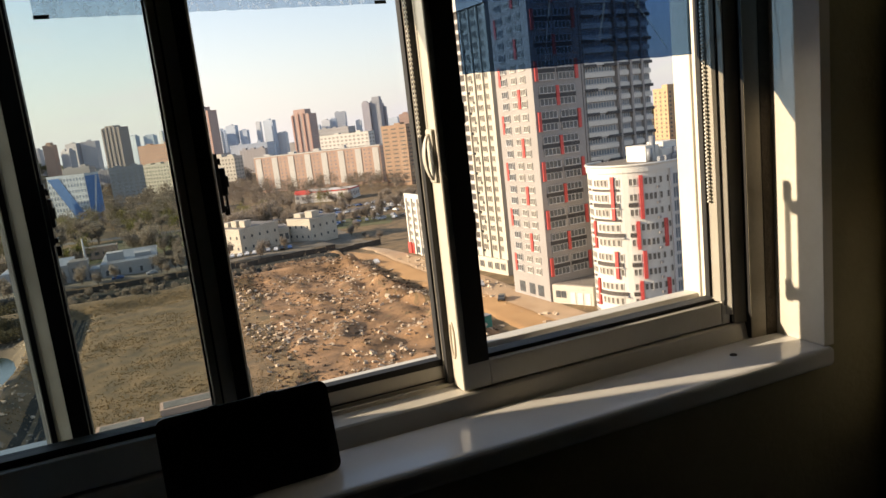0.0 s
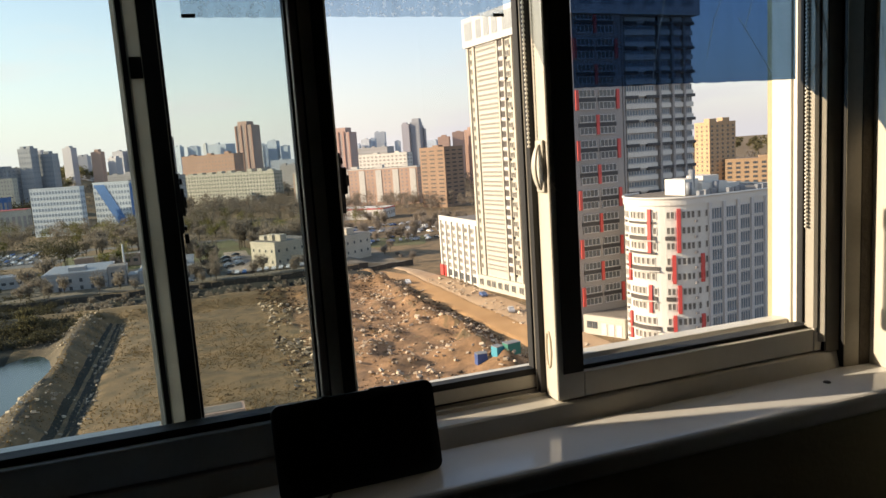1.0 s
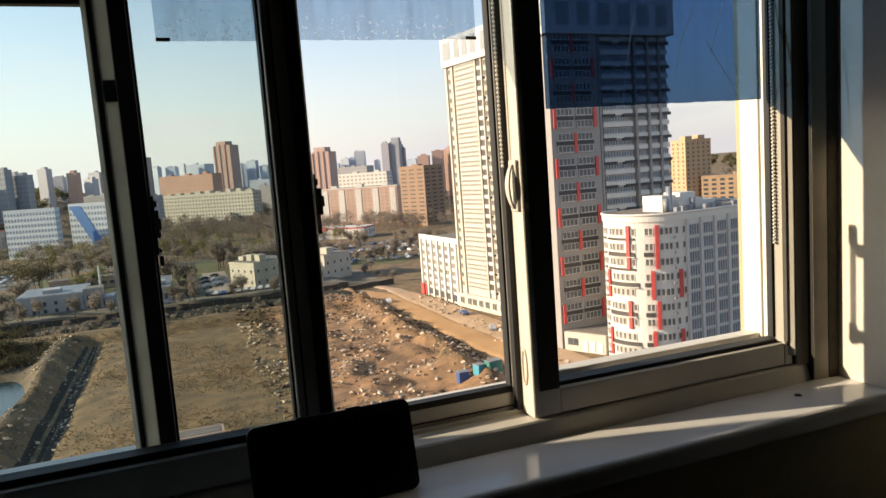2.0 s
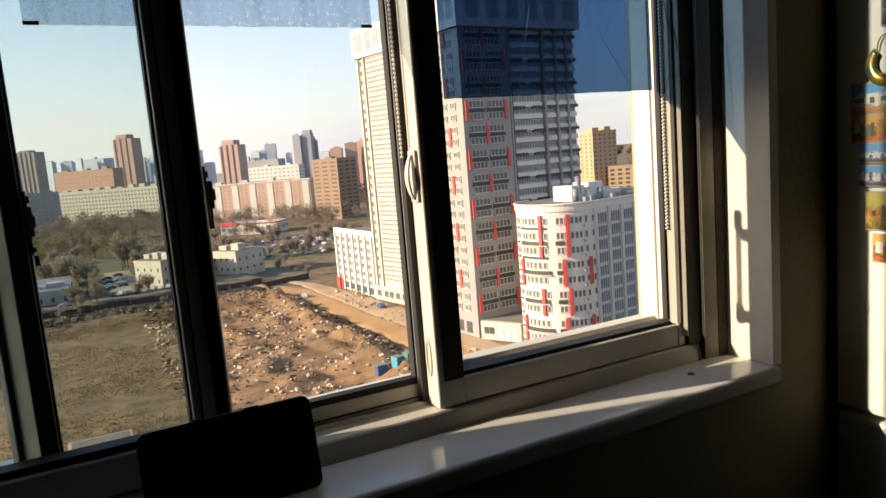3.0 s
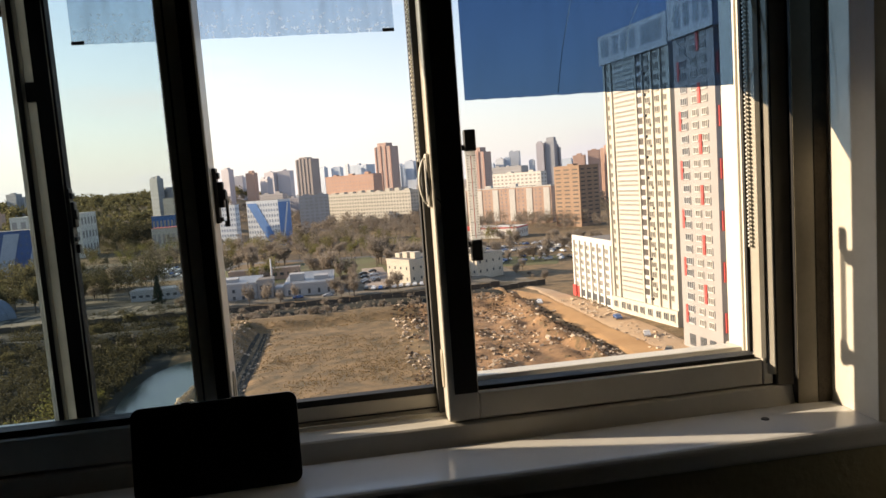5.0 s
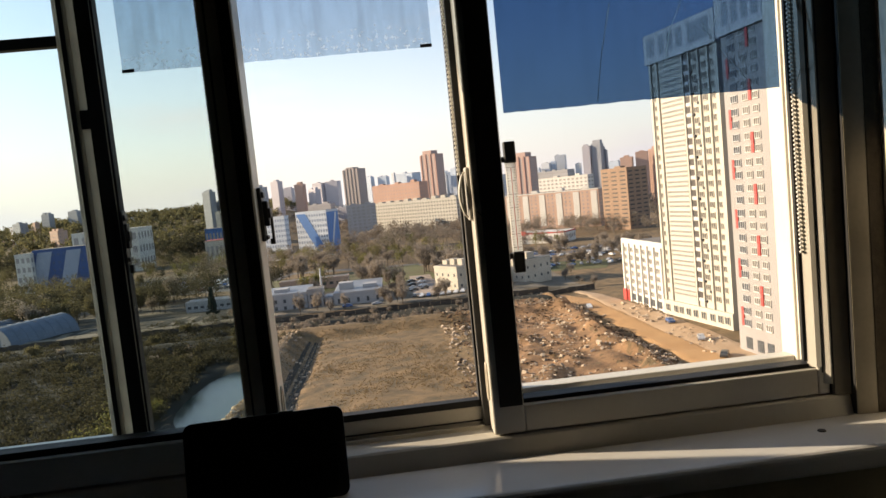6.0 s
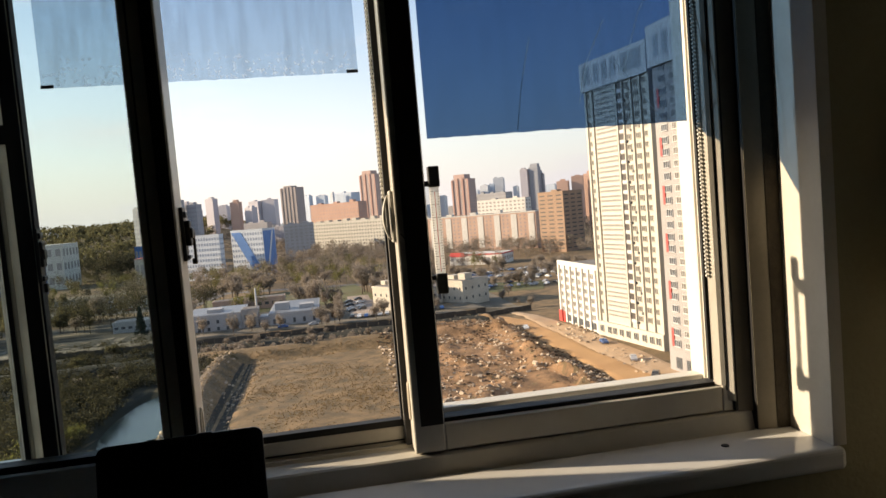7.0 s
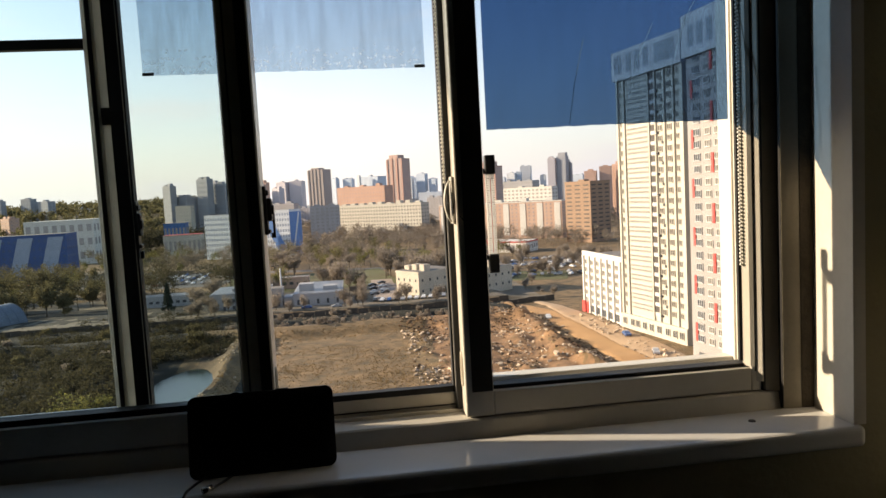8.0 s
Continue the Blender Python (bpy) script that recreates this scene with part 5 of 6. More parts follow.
def block(name, label, x0, x1, y, ztop, depth, wall, floors, cols, pane=None, roof=None, rz=0.0, extra=0, group="far buildings", trim=None, win=0.55, lintel=0.5, turn=0, square=0.0, ribs=None):
    """A plain block of flats: walls, parapet, a band of windows for each storey, and huts on the roof."""
    h = ztop - GROUND
    w = x1 - x0
    if turn:
        w, rz = w / (math.cos(radians(turn)) + square * math.sin(radians(turn))), -turn
        depth = w * square if square else depth
    t = thing(name, ((x0 + x1) / 2, y, GROUND), label, "building", group, rz=rz)
    # panes beyond 480 m carry painted-in haze
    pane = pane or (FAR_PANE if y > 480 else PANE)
    part_box("wall", -w / 2, w / 2, 0, depth, 0, h, wall, t)
    part_box("parapet", -w / 2 - 0.15, w / 2 + 0.15, -0.15, depth + 0.15, h, h + 0.9, trim or wall, t)
    part_box("roof", -w / 2 + 0.4, w / 2 - 0.4, 0.4, depth - 0.4, h + 0.9, h + 1.0, roof or ROOF_M, t)
    fh = (h - 2) / floors
    bm = bmesh.new()
    cw = w / cols
    for i in range(cols):
        a = -w / 2 + cw * (i + 0.5)
        box(bm, a - cw * win / 2, a + cw * win / 2, -0.12, 0.05, -fh * lintel / 2, fh * lintel / 2)
    nd = max(2, int(depth / cw))
    for s in (-1, 1):
        for i in range(nd):
            b = depth * (i + 0.5) / nd
            box(bm, s * w / 2 - 0.12, s * w / 2 + 0.12, b - cw * win / 2, b + cw * win / 2, -fh * lintel / 2, fh * lintel / 2)
    me = mesh_of(bm, "window_band", pane)
    for k in range(floors):
        ob = new("window_band", me)
        ob.parent = t
        ob.matrix_basis = pose(0, 0, 1.2 + fh * (k + 0.55))
    if ribs:
        n = cols // 2 + 1
        for i in range(n + 1):
            a = -w / 2 + w * i / n
            part_box("rib", a - w * 0.045, a + w * 0.045, -0.9, 0.1, 1, h + (2.0 if 0 < i < n else 0.0), ribs, t)
    rnd = random.Random(int(x0 * 7 + y))
    if floors >= 20:
        q = rnd.uniform(0.2, 0.4) * w
        o = rnd.uniform(-0.15, 0.15) * w
        part_box("upper_storey", o - q, o + q, depth * 0.12, depth * 0.88, h + 0.9, h + rnd.uniform(3, 6.5), wall, t)
    for i in range(extra):
        a = -w / 2 + w * (i + 0.5) / extra
        s = min(3.0, w / extra * 0.3)
        part_box("roof_hut", a - s, a + s, depth * 0.2, depth * 0.2 + 2 * s, h + 0.9, h + 2.2 + 2 * rnd.random(), trim or wall, t)
    return t


grey_tower()
podium()
beige_tower()
low_block()
round_block()

# rows of flats and towers of the town
TOWER_M = mat("rosy_brick", (0.47, 0.33, 0.285), (0.41, 0.285, 0.245), scale=0.1, rough=0.9, fine=1)
TOWER_GREY = mat("grey_brown_brick", (0.36, 0.315, 0.30), (0.31, 0.27, 0.255), scale=0.1, rough=0.9, fine=1)
RIB_M = mat("red_brick_rib", (0.44, 0.275, 0.225), (0.38, 0.235, 0.195), scale=0.1, rough=0.9, fine=1)
RIB_GREY = mat("brown_brick_rib", (0.33, 0.285, 0.27), (0.29, 0.25, 0.235), scale=0.1, rough=0.9, fine=1)
far_brick = mat("reddish_brick", (0.50, 0.31, 0.235), (0.42, 0.255, 0.19), scale=0.1, rough=0.9, fine=1)
block("panel_block", "long white nine-storey panel block", -14, 72, 770, -9.5, 14, CREAM, 9, 30, mat("sunny_pane", (0.19, 0.175, 0.155), (0.11, 0.10, 0.09), scale=0.3, rough=0.3, fine=1.5), extra=9, win=0.45, lintel=0.45, turn=42)
# shaded wing of the white block, its shade painted in as slate grey
block("panel_block", "shaded grey end of a panel block", -43, -12.5, 752, -7.5, 16, SLATE_M, 10, 6, extra=2)
block("brick_block", "low red brick block", -17, 42, 900, 12, 18, far_brick, 12, 16, extra=3, win=0.3, lintel=0.35, turn=40)
block("brick_tower", "tall brown brick tower with a rounded front", 48, 80, 1000, 50, 26, TOWER_M, 28, 5, extra=1, trim=BRICK_M, turn=40, square=0.8, ribs=RIB_M)
block("brick_tower", "grey-brown tower block on the skyline", -68, -34, 1100, 44, 28, TOWER_GREY, 26, 6, extra=1, turn=35, square=0.8, ribs=RIB_GREY)
far_looks = {  # wall, panes and words of the distant blocks; haze is painted into the colours
    "pale": (mat("hazed_white_panel", (0.60, 0.61, 0.63), (0.53, 0.54, 0.57), scale=0.05, rough=0.8, fine=0.6), mat("hazed_pale_pane", (0.44, 0.47, 0.52), scale=0.2, rough=0.3, fine=1), "whitish hazy tower block on the skyline"),
    "blue": (mat("hazed_blue_grey_panel", (0.483, 0.540, 0.621), (0.425, 0.483, 0.564), scale=0.05, rough=0.7, fine=0.6), mat("hazed_blue_pane", (0.396, 0.468, 0.564), scale=0.2, rough=0.3, fine=1), "blue-grey hazy tower block on the skyline"),
    "lilac": (mat("hazed_lilac_grey_panel", (0.528, 0.489, 0.513), (0.451, 0.420, 0.443), scale=0.05, rough=0.8, fine=0.6), mat("hazed_lilac_pane", (0.439, 0.423, 0.464), scale=0.2, rough=0.3, fine=1), "grey-brown hazy tower block on the skyline"),
    "rose": (mat("hazed_rose_brick", (0.515, 0.336, 0.263), (0.437, 0.280, 0.218), scale=0.08, rough=0.85, fine=0.6), mat("hazed_rose_pane", (0.420, 0.301, 0.266), scale=0.2, rough=0.3, fine=1), "orange brick tower block in haze"),
    "slate": (mat("hazed_slate_panel", (0.317, 0.324, 0.351), (0.263, 0.270, 0.297), scale=0.05, rough=0.75, fine=0.6), mat("hazed_slate_pane", (0.216, 0.230, 0.263), scale=0.2, rough=0.3, fine=1), "dark grey tower block on the skyline"),
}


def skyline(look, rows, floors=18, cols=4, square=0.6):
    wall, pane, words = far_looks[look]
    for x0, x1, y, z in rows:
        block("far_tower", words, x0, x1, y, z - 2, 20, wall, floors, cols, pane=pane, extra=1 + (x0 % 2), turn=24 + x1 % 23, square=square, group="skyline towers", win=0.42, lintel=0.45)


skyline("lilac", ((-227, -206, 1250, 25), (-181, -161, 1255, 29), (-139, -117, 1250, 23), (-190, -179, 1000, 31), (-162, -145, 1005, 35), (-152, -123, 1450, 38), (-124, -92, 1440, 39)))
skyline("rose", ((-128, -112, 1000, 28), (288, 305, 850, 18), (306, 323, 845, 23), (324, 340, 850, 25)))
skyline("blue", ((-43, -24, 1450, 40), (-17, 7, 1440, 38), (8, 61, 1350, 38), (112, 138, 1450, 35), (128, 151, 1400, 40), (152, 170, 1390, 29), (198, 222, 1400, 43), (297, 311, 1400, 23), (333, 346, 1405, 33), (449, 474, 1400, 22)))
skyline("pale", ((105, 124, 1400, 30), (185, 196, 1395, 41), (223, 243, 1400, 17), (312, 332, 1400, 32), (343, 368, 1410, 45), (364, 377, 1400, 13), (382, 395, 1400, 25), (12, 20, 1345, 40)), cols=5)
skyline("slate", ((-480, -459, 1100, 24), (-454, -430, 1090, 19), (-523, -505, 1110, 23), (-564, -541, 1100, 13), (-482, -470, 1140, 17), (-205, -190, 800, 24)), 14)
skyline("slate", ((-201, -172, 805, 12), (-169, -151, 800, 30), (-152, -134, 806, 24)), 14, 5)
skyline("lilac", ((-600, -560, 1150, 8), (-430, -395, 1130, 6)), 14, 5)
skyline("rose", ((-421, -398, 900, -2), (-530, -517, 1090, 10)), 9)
block("panel_block", "cream nine-storey block below darker towers", -182, -163, 760, 0, 12, CREAM, 12, 6, FAR_PANE, win=0.35, turn=20, square=0.4)
block("blue_hall", "low bright blue hall among trees", -178, -158, 700, -16, 14, mat("blue_sheet", (0.05, 0.14, 0.34), (0.04, 0.11, 0.28), scale=0.2, rough=0.6), 2, 6, group="low halls")
block("white_slab", "narrow white slab of flats among trees", 223, 231, 620, -18, 12, WHITE_F, 9, 3, FAR_PANE, win=0.3)
block("panel_block", "long brown panel block among trees", -100, -66, 880, -4, 16, HAZE_M, 16, 12, extra=2, turn=30, square=0.3)
block("brick_tower", "tan brick tower with dark balconies", 162, 197, 545, 2.5, 62, TAN_M, 14, 3, BALC_M, extra=1, win=0.62, lintel=0.34, turn=57, square=1.0)
o = block("panel_block", "orange and white nine-storey panel block", 84, 184, 640, -12.5, 13, ORANGE_M, 9, 30, extra=5, trim=WHITE_F, win=0.38, lintel=0.42, turn=36)
for i in range(8):
    part_box("white_panel", -60 + i * 16.4, -54.5 + i * 16.4, -0.35, -0.06, 3, 31.5, WHITE_F, o, "white painted strip of wall")
block("white_block", "white block behind the panel block", 169, 232, 830, 0, 14, WHITE_F, 10, 16, extra=3, turn=45)
block("brick_tower", "red brick tower with a stepped top", 134, 160, 750, 25, 22, TOWER_M, 22, 5, extra=1, turn=40, square=0.9, ribs=RIB_M)
block("brick_tower", "dark stepped tower block with a rounded pale flank", 256, 269, 902, 36, 20, far_looks["lilac"][0], 26, 3, far_looks["lilac"][1], extra=0, turn=30, square=0.9)
block("brick_tower", "dark glazed core of a stepped tower block", 266, 283, 898, 38, 22, far_looks["slate"][0], 26, 4, far_looks["slate"][1], extra=1, turn=38, square=0.9)
block("brick_tower", "lower dark wing of a stepped tower block", 282, 291, 905, 29, 18, far_looks["slate"][0], 24, 3, far_looks["slate"][1], extra=1, turn=38, square=0.9)
block("yellow_block", "yellow brick tower block", 348, 371, 420, 7, 16, YELLOW_M, 16, 5, SOFT_PANE, extra=2, win=0.35)
block("yellow_block", "low yellow block of flats", 358, 398, 400, -20, 14, YELLOW_M, 7, 9, extra=1, turn=38)
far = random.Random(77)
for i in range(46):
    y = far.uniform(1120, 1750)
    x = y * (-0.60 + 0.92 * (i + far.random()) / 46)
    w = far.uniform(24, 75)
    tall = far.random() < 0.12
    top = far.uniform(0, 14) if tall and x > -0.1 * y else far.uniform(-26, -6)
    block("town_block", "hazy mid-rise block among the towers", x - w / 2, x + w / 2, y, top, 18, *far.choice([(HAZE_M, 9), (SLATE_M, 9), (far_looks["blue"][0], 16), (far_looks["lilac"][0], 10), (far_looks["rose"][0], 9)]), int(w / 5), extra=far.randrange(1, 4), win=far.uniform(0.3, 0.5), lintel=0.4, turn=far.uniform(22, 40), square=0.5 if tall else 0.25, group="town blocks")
block("sports_hall", "white sports hall with a pale roof", -281, -224, 650, -7, 40, WHITE_F, 3, 8, roof=WHITE_F)
CLINIC_M = mat("bluish_white_panel", (0.60, 0.63, 0.66), (0.54, 0.57, 0.60), scale=0.12, rough=0.7, fine=1)
CLINIC_P = mat("clinic_pane", (0.33, 0.37, 0.42), (0.25, 0.28, 0.33), scale=0.3, rough=0.25, fine=1)
block("clinic_block", "white and blue seven-storey public building", -123, -84, 600, -9, 16, CLINIC_M, 8, 16, CLINIC_P, win=0.5, group="clinic", turn=24, square=0.15)
h = block("clinic_block", "white block with a broad blue diagonal stripe", -82.2, -46.6, 600, -7.5, 26, CLINIC_M, 8, 12, CLINIC_P, win=0.5, group="clinic", extra=0, turn=28, square=0.6)


def stripe(parent, x0, z0, x1, z1, w, material, label, side=False):
    """A slanting blue band on the front of a block, or on its side."""
    bm = bmesh.new()
    pts = [(x0, z0), (x0 + w, z0), (x1 + w, z1), (x1, z1)]
    vs = []
    for d in (-0.25, 0.0):
        for a, z in pts:
            vs.append(bm.verts.new((15.5 - d, a, z) if side else (a, d - 0.05, z)))
    for q in ((0, 1, 2, 3), (7, 6, 5, 4), (0, 4, 5, 1), (1, 5, 6, 2), (2, 6, 7, 3), (3, 7, 4, 0)):
        bm.faces.new([vs[i] for i in q])
    part("painted_stripe", bm, material, parent, label)


stripe(h, -14.6, 36.5, 4.5, 3, 9, BLUE_M, "broad bright blue painted stripe")
part_box("blue_end", 15.2, 15.5, 0.3, 17.8, 1, 36.5, BLUE_M, h, "blue end wall")
stripe(h, 2, 2, 13, 36.0, 2.2, PALE_M, "pale slanting stripe", True)
NAVY_M = mat("navy_sheet_wall", (0.035, 0.085, 0.235), (0.028, 0.066, 0.185), scale=0.15, rough=0.6, fine=1)
s = block("striped_depot", "long navy depot with broad pale slanting stripes", -253, -198, 520, -14.5, 20, NAVY_M, 5, 14, pane=mat("navy_pane", (0.05, 0.09, 0.19), scale=0.4, rough=0.3), win=0.4, lintel=0.3, group="depots")
for a in (-31, -11, 9):
    bm = bmesh.new()
    vs = [bm.verts.new(c) for c in ((a, -0.3, 4), (a + 10, -0.3, 4), (a + 17, -0.3, 29.5), (a + 7, -0.3, 29.5), (a, 0, 4), (a + 10, 0, 4), (a + 17, 0, 29.5), (a + 7, 0, 29.5))]
    for q in ((0, 1, 2, 3), (7, 6, 5, 4), (0, 4, 5, 1), (1, 5, 6, 2), (2, 6, 7, 3), (3, 7, 4, 0)):
        bm.faces.new([vs[i] for i in q])
    part("pale_stripe", bm, mat("pale_blue_panel", (0.30, 0.34, 0.42), (0.24, 0.28, 0.36), scale=0.2, rough=0.6), s)
block("white_annex", "white annex beside the striped depot", -263, -252.3, 515, -16, 18, WHITE_F, 4, 3, group="depots")
block("red_roof_hall", "low hall with a red roof", -164, -132, 640, -25, 16, CREAM, 1, 8, roof=RED_F, trim=ORANGE_M, group="low halls")
m = block("market_hall", "low white market hall with a red fascia", 82, 128, 500, -38.0, 26, WHITE_F, 1, 10, trim=RED_F, roof=WHITE_F, group="low halls", turn=38, square=0.5)
part_box("sign", -20, -8, -0.6, -0.2, 6.2, 9.4, RED_F, m, "red roof sign")
hut = block("white_hall", "white two-storey hall with a flat grey roof", 43, 64.5, 312, -34.5, 18, PANEL_M, 2, 4, group="white halls", extra=2, win=0.22, lintel=0.28, turn=58, square=1.1)
block("white_hall", "white two-storey hall with a dark doorway", 9.5, 36, 308, -33.8, 36, PANEL_M, 2, 4, group="white halls", extra=3, win=0.2, lintel=0.26, turn=58, square=1.25)
block("white_annex", "low annex between the white halls", 42.5, 50, 316, -37.5, 14, CREAM, 1, 3, group="white halls")
block("low_house", "low grey house with a broad sheet roof", -26, -5.7, 297, -39.0, 40, SLATE_M, 1, 5, roof=METAL_M, group="low houses", win=0.25, extra=2)
block("low_house", "two-storey grey house with a pale sheet roof", -60, -37.3, 299, -37.2, 26, SLATE_M, 2, 6, roof=METAL_M, group="low houses", win=0.3, extra=1)
block("low_house", "small pale grey annex between low houses", -37, -30.5, 298, -36.2, 8, GREY_F, 2, 2, group="low houses", win=0.35)
block("low_house", "dark lean-to beside the white annex", -30.2, -26.4, 300, -40.5, 10, SLATE_M, 1, 2, roof=METAL_M, group="low houses")
block("garage_row", "row of dark garages with a green roof", -98, -74, 335, -40.8, 10, SLATE_M, 1, 8, roof=METAL_M, group="low houses")
block("garage_row", "long low garages by the car park", -60, -24, 372, -40.0, 8, ORANGE_M, 1, 10, roof=ROOF_M, group="low houses")
block("brick_shed", "small orange brick shed near the house", -6, 3.5, 125, -42.6, 4, ORANGE_M, 1, 3, group="sheds")
block("brick_shed", "small orange brick shed near the house", -16, -9, 121, -43.0, 4, ORANGE_M, 1, 2, group="sheds")


def hangar(x, y, w, l, h, rz):
    t = thing("hangar", (x, y, GROUND), "arched grey sheet-metal hangar", "hangar", "hangars", rz=rz)
    bm = bmesh.new()
    n = 14
    pts = [(w / 2 * math.cos(math.pi * i / n), h * math.sin(math.pi * i / n)) for i in range(n + 1)]
    a = [bm.verts.new((px, 0, pz)) for px, pz in pts]
    b = [bm.verts.new((px, l, pz)) for px, pz in pts]
    for i in range(n):
        bm.faces.new((a[i], a[i + 1], b[i + 1], b[i]))
    bm.faces.new(a[::-1])
    bm.faces.new(b)
    part("shell", bm, HANGAR_M, t)
    for k in range(9):
        bm = bmesh.new()
        yy = l * k / 8
        for (p0, q0), (p1, q1) in zip(pts, pts[1:]):
            tube(bm, (p0 * 1.005, yy, q0 * 1.005), (p1 * 1.005, yy, q1 * 1.005), 0.12, sides=4)
        part("rib", bm, HANGAR_M, t)
    part_box("door", -2.2, 2.2, -0.15, 0.05, 0, h * 0.6, SLATE_M, t, "dark sliding door")


hangar(-157, 284, 18, 32, 9.5, -24)
hangar(-186, 308, 16, 30, 7.0, -24)


def chimney():
    t = thing("pole", (-34, 330, GROUND), "slender pale concrete pole among trees", "pole")
    bm = bmesh.new()
    tube(bm, (0, 0, 0), (0, 0, 15), 0.5, 0.35, 10)
    part("shaft", bm, LGREY_F, t, smooth=True)


chimney()


def fence():
    t = thing("fence", (0, 0, GROUND), "dark board fence along the edge of the waste ground", "fence", kind="structure")
    pts = [(-150, 272), (-60, 270), (-20, 268), (25, 266), (52, 270), (80, 276)]
    k = 0
    for (ax, ay), (bx, by) in zip(pts, pts[1:]):
        n = int(math.hypot(bx - ax, by - ay) / 4)
        for i in range(n):
            s, e = i / n, (i + 1) / n
            p, q = (ax + (bx - ax) * s, ay + (by - ay) * s), (ax + (bx - ax) * e, ay + (by - ay) * e)
            m, ln = wall_frame(t, *p, *q)
            z = lift(*p)
            wbox("panel", t, m, 0.05, ln - 0.05, -0.05, 0.05, z - 1.0, z + 2.0 + 0.15 * math.sin(k * 2.3), BOARD_M)
            k += 1


fence()

# ---- trees and cars ----
def thin_leaf(m):
    """Leaves and fine twigs let some light through."""
    nt = m.node_tree
    bsdf, out = nt.nodes["Principled BSDF"], nt.nodes["Material Output"]
    tl, mx = nt.nodes.new("ShaderNodeBsdfTranslucent"), nt.nodes.new("ShaderNodeMixShader")
    mx.inputs[0].default_value = 0.45
    nt.links.new(bsdf.inputs[0].links[0].from_socket, tl.inputs[0])
    nt.links.new(bsdf.outputs[0], mx.inputs[1])
    nt.links.new(tl.outputs[0], mx.inputs[2])
    nt.links.new(mx.outputs[0], out.inputs[0])


BARK = mat("grey_bark", (0.13, 0.10, 0.075), (0.08, 0.06, 0.045), scale=1.5, rough=0.95, fine=8)
TWIG = varied(mat("bare_twigs", (0.30, 0.25, 0.20), (0.20, 0.165, 0.13), scale=0.4, rough=0.95, fine=3, island=0.15))
SPRING = varied(mat("spring_leaf", (0.21, 0.20, 0.06), (0.15, 0.135, 0.045), scale=0.4, rough=0.9, fine=3, island=0.35))
OLIVE = varied(mat("olive_leaf", (0.165, 0.14, 0.066), (0.10, 0.086, 0.042), scale=0.4, rough=0.9, fine=3, island=0.35))
DARK_OLIVE = varied(mat("dark_olive_scrub", (0.088, 0.076, 0.038), (0.05, 0.044, 0.023), scale=0.1, rough=0.95, fine=2, island=0.35))
for m in (TWIG, SPRING, OLIVE, DARK_OLIVE, MATS["straw"]):
    thin_leaf(m)
SPRUCE = mat("spruce_needle", (0.03, 0.045, 0.028), (0.02, 0.03, 0.018), scale=0.5, rough=0.9, island=0.3)


def tree(name, label, height, spread, material, seed, leaves=900, size=0.5, conifer=False):
    t = thing(name, (0, 0, GROUND - 60), label, "tree", "town trees")
    rnd = random.Random(seed)
    bm = bmesh.new()
    tips = []
    r0 = height * 0.02
    if conifer:
        tube(bm, (0, 0, 0), (0, 0, height), r0, 0.03, 7)
        for i in range(int(height * 5)):
            z = height * (0.1 + 0.88 * i / (height * 5))
            a, rr = rnd.uniform(0, 6.3), spread * (1 - z / height) * rnd.uniform(0.7, 1.1)
            tips.append((Vector((0, 0, z)), Vector((rr * math.cos(a), rr * math.sin(a), z - rr * 0.25))))
    else:
        fork = height * rnd.uniform(0.2, 0.3)
        tube(bm, (0, 0, 0), (0.1, 0, fork), r0, r0 * 0.75, 7)
        for i in range(7):
            a = 6.28 * i / 7 + rnd.uniform(-0.3, 0.3)
            rr = spread * rnd.uniform(0.35, 0.6)
            e = Vector((rr * math.cos(a), rr * math.sin(a), height * rnd.uniform(0.55, 0.9)))
            s = Vector((0.05, 0, fork * rnd.uniform(0.8, 1.0)))
            tube(bm, s, e, r0 * 0.5, r0 * 0.15, 5)
            for j in range(5):
                w = s.lerp(e, rnd.uniform(0.35, 0.95))
                d = Vector((rnd.uniform(-1, 1), rnd.uniform(-1, 1), rnd.uniform(-0.1, 1))).normalized() * spread * rnd.uniform(0.25, 0.5)
                tube(bm, w, w + d, r0 * 0.2, r0 * 0.06, 4)
                tips.append((w, w + d))
            tips.append((s.lerp(e, 0.5), e + Vector((0, 0, height * 0.1))))
    part("trunk", bm, BARK, t)
    verts, faces = [], []
    for i in range(leaves):
        p, q = tips[rnd.randrange(len(tips))]
        s = rnd.uniform(0.35, 1.15)
        c = p.lerp(q, s) + Vector((rnd.gauss(0, 1), rnd.gauss(0, 1), rnd.gauss(0, 0.8))) * (spread * (0.05 if conifer else 0.13))
        m = Euler((rnd.uniform(0, 6.3), rnd.uniform(0, 6.3), rnd.uniform(0, 6.3))).to_matrix()
        k = size * rnd.uniform(0.5, 1.2)
        b = len(verts)
        verts += [c + m @ Vector(v) for v in ((-k, -0.25 * k, 0), (0, -0.5 * k, 0.12 * k), (k, 0, 0), (0, 0.5 * k, 0.12 * k))]
        faces.append((b, b + 1, b + 2, b + 3))
    me = bpy.data.meshes.new("crown")
    me.from_pydata(verts, [], faces)
    me.materials.append(material)
    part("crown", me, None, t)
    return t


